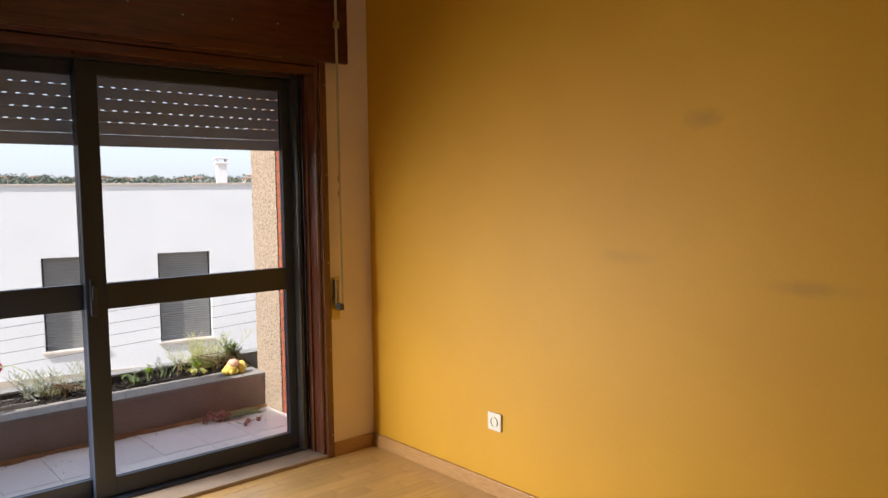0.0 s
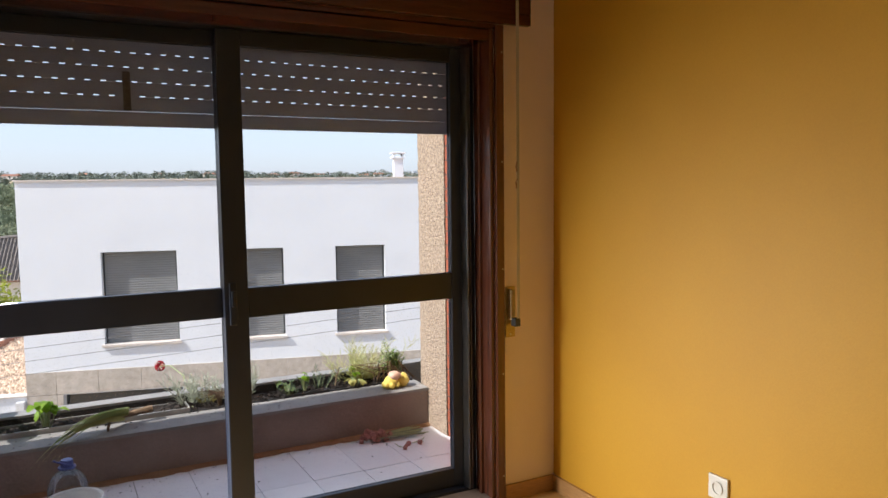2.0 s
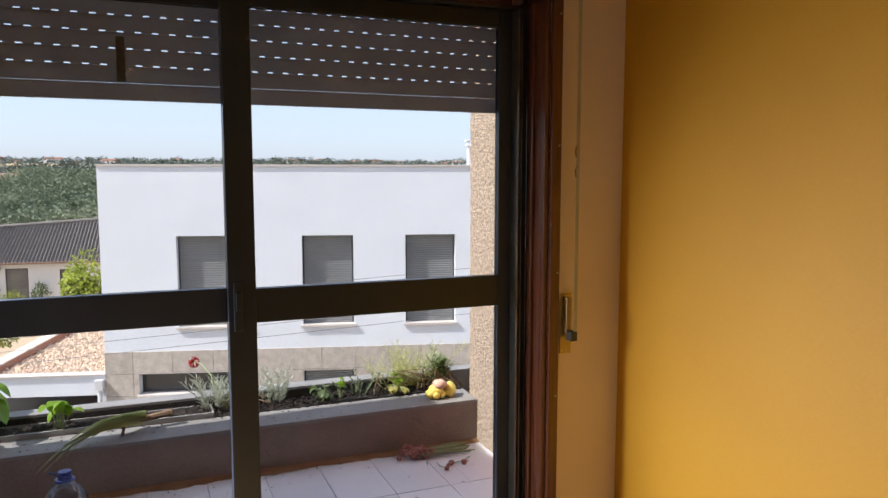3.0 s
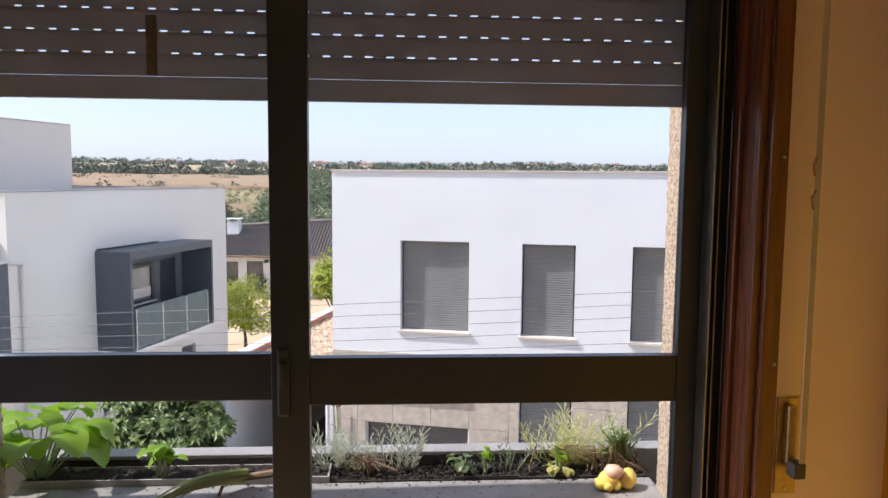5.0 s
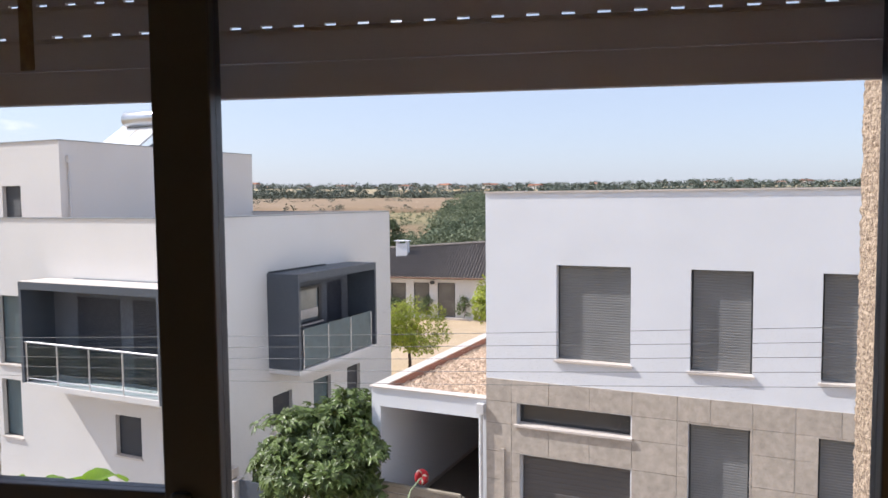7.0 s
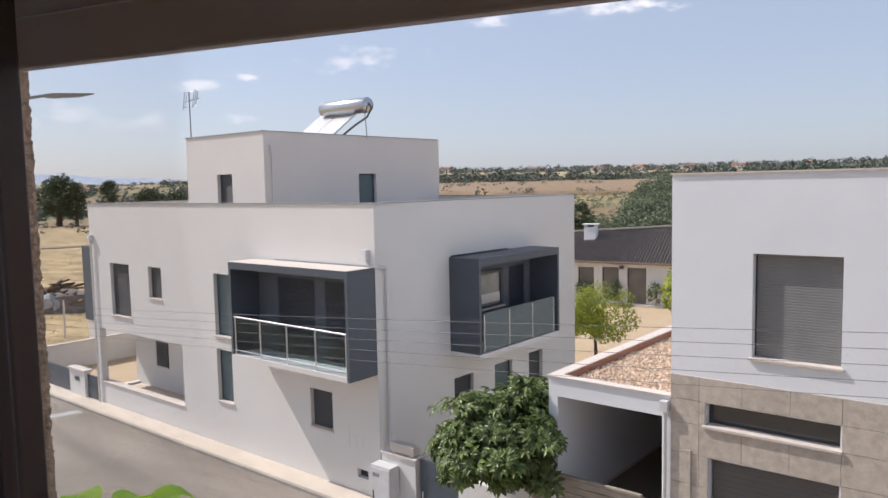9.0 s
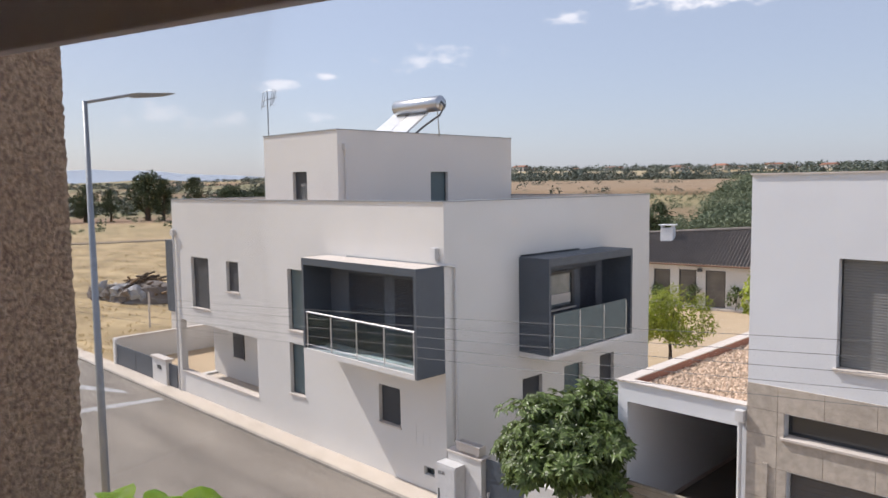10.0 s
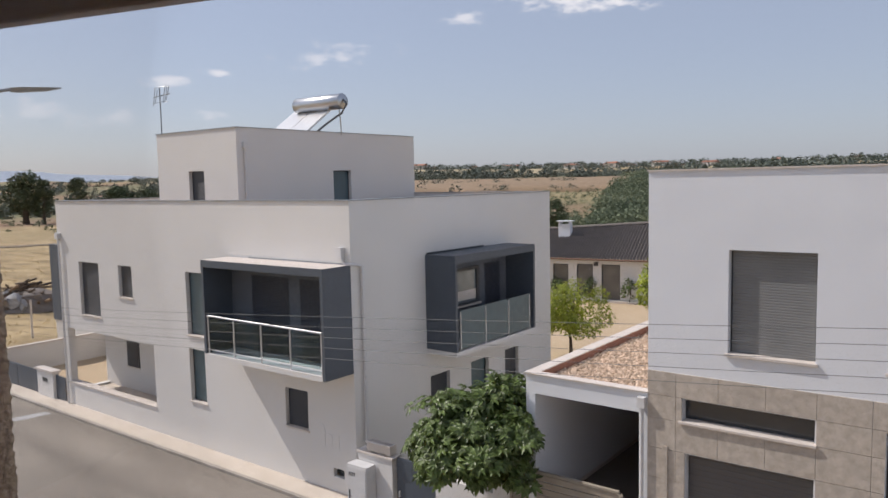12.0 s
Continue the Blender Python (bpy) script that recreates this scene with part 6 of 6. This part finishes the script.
part("twig", Shape().tube([(0, 0, -0.02), (0.012, 0, 0.05), (0.03, 0.0, 0.105)], [0.005, 0.004, 0.003], 6), DRY, tw2)
br = plant("dry_branch", "dry branched brown stem over the soil", 1.96, 4.11, 0.225)
for k in range(14):
    part("branch", Shape().tube([(0.02 * k - 0.05, 0, 0.0), (0.012 * k - 0.05 + 0.02 * (k % 2), -0.02, 0.06 + 0.03 * (k % 3)), (0.03 * k - 0.20, -0.03 + 0.02 * (k % 4), 0.13 - 0.008 * k)], [0.006, 0.004, 0.002], 5), DRY, br)
# long cut leaves lying over the ledge
ll = thing("cut_leaves", "long green and yellow cut leaves hanging over the ledge", "leaves", Matrix.Translation((0.56, 4.02, 0.26)))
for k in range(6):
    s, e = Shape(), 0.06 * (k - 4)
    i, n, w = 0, 10, 0.030 + 0.008 * (k % 3)
    for j in range(n + 1):
        t_ = j / n
        c = Vector((-0.44 * t_ * (0.75 + 0.05 * k), -0.20 * t_ - 0.02 * k * t_, 0.035 * math.sin(2.2 * t_) - 0.16 * t_ ** 3 + 0.012 * (k % 4)))
        o = Vector((0.35, -0.6, 0.6)) * w * (1 - t_) ** 0.6
        s.v += [tuple(c + o), tuple(c - o)]
    s.f += [(2 * j, 2 * j + 1, 2 * j + 3, 2 * j + 2) for j in range(n)]
    part("blade", s, (CUTLEAF, LEAF_Y, CUTLEAF)[k % 3], ll, smooth=True)
part("stump", Shape().tube([(0.12, 0.02, 0.02), (0.0, 0, 0.01), (-0.06, -0.02, 0.02)], [0.018, 0.014, 0.010], 8), DRY, ll, "brown dry leaf base")
part("bent_strip", Shape().tube([(-0.08, -0.05, 0.0), (-0.09, -0.06, -0.03), (-0.085, -0.07, -0.07)], 0.007, 6), DRY, ll)
# toy on the ledge
toy = thing("plastic_toy", "yellow and peach plastic toy on the ledge", "toy", Matrix.Translation((1.985, 3.955, LZ)))
part("base", Shape().blob((-0.035, 0, 0.034), 0.040, 1, 0.3, 14, (1, 1, 0.9)).blob((0.045, 0.01, 0.036), 0.040, 4, 0.35, 14, (1, 1, 0.95)), TOY_Y, toy, "yellow rounded body", smooth=True)
for k in range(7):
    a = 2 * math.pi * k / 7
    part("lobe", Shape().blob((-0.03 + 0.04 * math.cos(a), 0.03 * math.sin(a), 0.024), 0.019, k, 0.2, 10), TOY_Y, toy, smooth=True)
part("head", Shape().blob((-0.012, -0.005, 0.072), 0.034, 8, 0.2, 14, (1.1, 1, 0.85)), TOY_P, toy, "peach rounded top", smooth=True)
# bucket and bottle
bk = thing("bucket", "milky white plastic bucket on the tiles", "bucket", Matrix.Translation((0.305, 3.275, 0)))
part("body", Shape().turned([(0.0001, 0.0), (0.082, 0), (0.088, 0.02), (0.100, 0.172), (0.098, 0.172), (0.084, 0.008), (0.0001, 0.008)], n=36), BUCKET, bk, smooth=True)
part("rim", Shape().turned([(0.1005, 0.158), (0.108, 0.160), (0.108, 0.178), (0.104, 0.184), (0.099, 0.182), (0.098, 0.172)], n=36), BUCKET, bk, smooth=True)
part("label_mark", Shape().box(-0.02, 0.02, -0.0935, -0.0925, 0.06, 0.075).box(-0.02, 0.012, -0.0945, -0.0935, 0.085, 0.092), INK, bk, "faint grey print")
part("handle", Shape().tube([(-0.106, 0, 0.165), (-0.09, -0.045, 0.13), (0, -0.112, 0.10), (0.09, -0.045, 0.13), (0.106, 0, 0.165)], 0.0025, 6), STEEL, bk)
bt = thing("water_bottle", "large clear plastic water bottle with blue cap", "bottle", Matrix.Translation((0.285, 3.475, 0)))
part("body", Shape().turned([(0.0001, 0), (0.07, 0), (0.078, 0.012), (0.078, 0.06), (0.074, 0.07), (0.078, 0.08), (0.078, 0.15), (0.07, 0.185), (0.05, 0.215), (0.024, 0.235), (0.02, 0.25)], n=28), BOTTLE, bt, smooth=True).visible_shadow = False
part("cap", Shape().turned([(0.0001, 0.275), (0.022, 0.275), (0.024, 0.27), (0.024, 0.248), (0.0205, 0.245)], n=20), BLUE, bt, "blue screw cap")
part("collar", Shape().turned([(0.026, 0.238), (0.034, 0.24), (0.034, 0.246), (0.026, 0.248)], n=20), BLUE, bt)
part("carry_loop", Shape().tube([(0.03, 0, 0.243), (0.0, -0.03, 0.262), (-0.05, -0.01, 0.280)], 0.004, 6), BLUE, bt, "blue carry loop")
# withered flowers on the tiles
bq = thing("withered_bouquet", "bunch of withered pink flowers on the tiles", "flowers", Matrix.Translation((1.80, 3.76, 0.002)))
for k in range(26):
    part("bloom", Shape().blob((rb_.gauss(0, 0.05) - 0.03, rb_.gauss(0, 0.028), rb_.uniform(0.012, 0.045)), rb_.uniform(0.010, 0.018), k, 0.9, 7), PINKDRY, bq)
for k in range(22):
    y = rb_.gauss(0.0, 0.03)
    part("stem", Shape().tube([(-0.05, y * 0.6, 0.02), (0.10, y, 0.022), (rb_.uniform(0.2, 0.28), y * 1.6 + 0.03, 0.008)], 0.003, 5), LEAF_P if k % 2 else GREY_G, bq)
for k, (x, y) in enumerate(((1.90, 3.62), (1.96, 3.60), (1.86, 3.57))):
    q = thing("fallen_flower", "single withered pink flower on the tiles", "flower", Matrix.Translation((x, y, 0.002)) @ pose(0, 0, 0, 0, 0, 50 * k), group="fallen flowers")
    part("bloom", Shape().blob((0, 0, 0.010), 0.014, k, 0.8, 7), PINKDRY, q)
    part("stem", Shape().tube([(0.005, 0, 0.006), (0.05, 0.012, 0.004), (0.09, 0.0, 0.004)], 0.0025, 5), LEAF_P, q)
# crust of dirt along the foot of the parapet, soil crumbs
s = Shape()
n = 120
for i in range(n + 1):
    x = BX0 + (BX1 - BX0) * i / n
    w = 0.042 + 0.035 * noise.noise(Vector((x * 5, 0, 0))) + 0.020 * noise.noise(Vector((x * 23, 4, 0)))
    s.v += [(x, 3.869, 0.014), (x, 3.869 - w * 0.6, 0.010), (x, 3.869 - w, 0.001)]
for i in range(n):
    s.f += [(3 * i, 3 * i + 1, 3 * i + 4, 3 * i + 3), (3 * i + 1, 3 * i + 2, 3 * i + 5, 3 * i + 4)]
tagged(part("dirt_crust", s, DIRT), "ochre dirt crust along the parapet foot", "dirt", kind="stuff")
s = Shape()
for k in range(240):
    if k < 150:
        x, y, z = rb_.uniform(BX0, BX1), rb_.uniform(3.88, 4.06), LZ
    else:
        x, y, z = rb_.uniform(0.4, 2.0), 3.86 - abs(rb_.gauss(0, 0.16)), 0.0005
    s.blob((x, y, z + 0.0005), rb_.uniform(0.001, 0.0045), k, 0.8, 5, (1.3, 1, 0.5))
for k in range(520):
    x = rb_.uniform(0.35, 2.1)
    y = 4.145 + rb_.gauss(0, 0.03) if k % 5 else 4.05 + rb_.gauss(0, 0.02)
    z = 0.232 if 4.08 < y < 4.21 else 0.222 if y <= 4.08 else 0.285
    s.blob((x, y, z + 0.003), rb_.uniform(0.003, 0.010) * (1 if 4.08 < y < 4.21 else 0.45), k, 0.9, 6, (1.2, 1, 0.7))
tagged(part("soil_crumbs", s, SOIL), "soil crumbs spilt on ledge and tiles", "soil", kind="stuff")

# ---- pieces ----
me = box(-0.1235, 0.1235, -0.2175, 0.2175, -0.010, 0.0).mesh("tile", TILE, bevel=0.0015)
for i in range(-1, 10):
    for j in range(2):
        q = new("tile", me)
        q.parent = slab
        cx = 1.31 - 0.25 * 5 + 0.25 * i - 0.125
        q.matrix_world = Matrix.Translation((min(max(cx, BX0 + 0.124), BX1 - 0.124) if i in (-1, 9) else cx, 3.41 + 0.22 - 0.44 * j, 0.0 - 0.0006 * ((i * 7 + j) % 3)))
brick_me = box(-0.004, 0.02, -0.117, 0.117, 0.0, 0.066).mesh("brick", BRICK, bevel=0.003)
half_me = box(-0.004, 0.02, -0.056, 0.056, 0.0, 0.066).mesh("brick_half", BRICK, bevel=0.003)
for wall, x, flip in ((bpy.data.objects["balcony_wall_east"], BX1, 0), (bpy.data.objects["balcony_wall_west"], BX0, 180)):
    for c in range(34):
        z = 0.004 + 0.0755 * c
        lay = ((3.285, brick_me), (3.525, brick_me)) if c % 2 else ((3.225, half_me), (3.405, brick_me), (3.585, half_me))
        for y, m_ in lay:
            q = new("brick", m_)
            q.parent = wall
            q.matrix_world = pose(x, y, z, 0, 0, flip)
plank_me = box(-0.2, 0.2, -0.035, 0.035, -0.012, 0.0).mesh("plank", OAK, bevel=0.0008)
rest = Shape()
count = 0
for j in range(80):
    y = 2.768 - 0.0355 - 0.071 * j
    off = (j * 0.137) % 0.402
    for i in range(12):
        x = X1 - 0.402 * i + off - 0.2
        a, b = max(X0, x - 0.2), min(X1 - 0.001, x + 0.2)
        if b - a < 0.01:
            continue
        if b - a > 0.399 and y > 0.5 and x > 0.0 and count < 190:
            q = new("plank", plank_me)
            q.parent = floor
            q.location = (x, y, 0.0)
            count += 1
        else:
            rest.box(a, b, y - 0.035, y + 0.035, -0.0118, 0)
tagged(part("planks_rest", rest, OAK, floor), kind="stuff")
kerb_me = box(-0.495, 0.495, -0.98, -0.84, GZ - 0.25, GZ + 0.13).mesh("kerb_stone", KERB, bevel=0.012)
for k in range(62):
    q = new("kerb_stone", kerb_me)
    q.parent = pav
    q.location = (-39.5 + 1.0 * k, 0, 0)
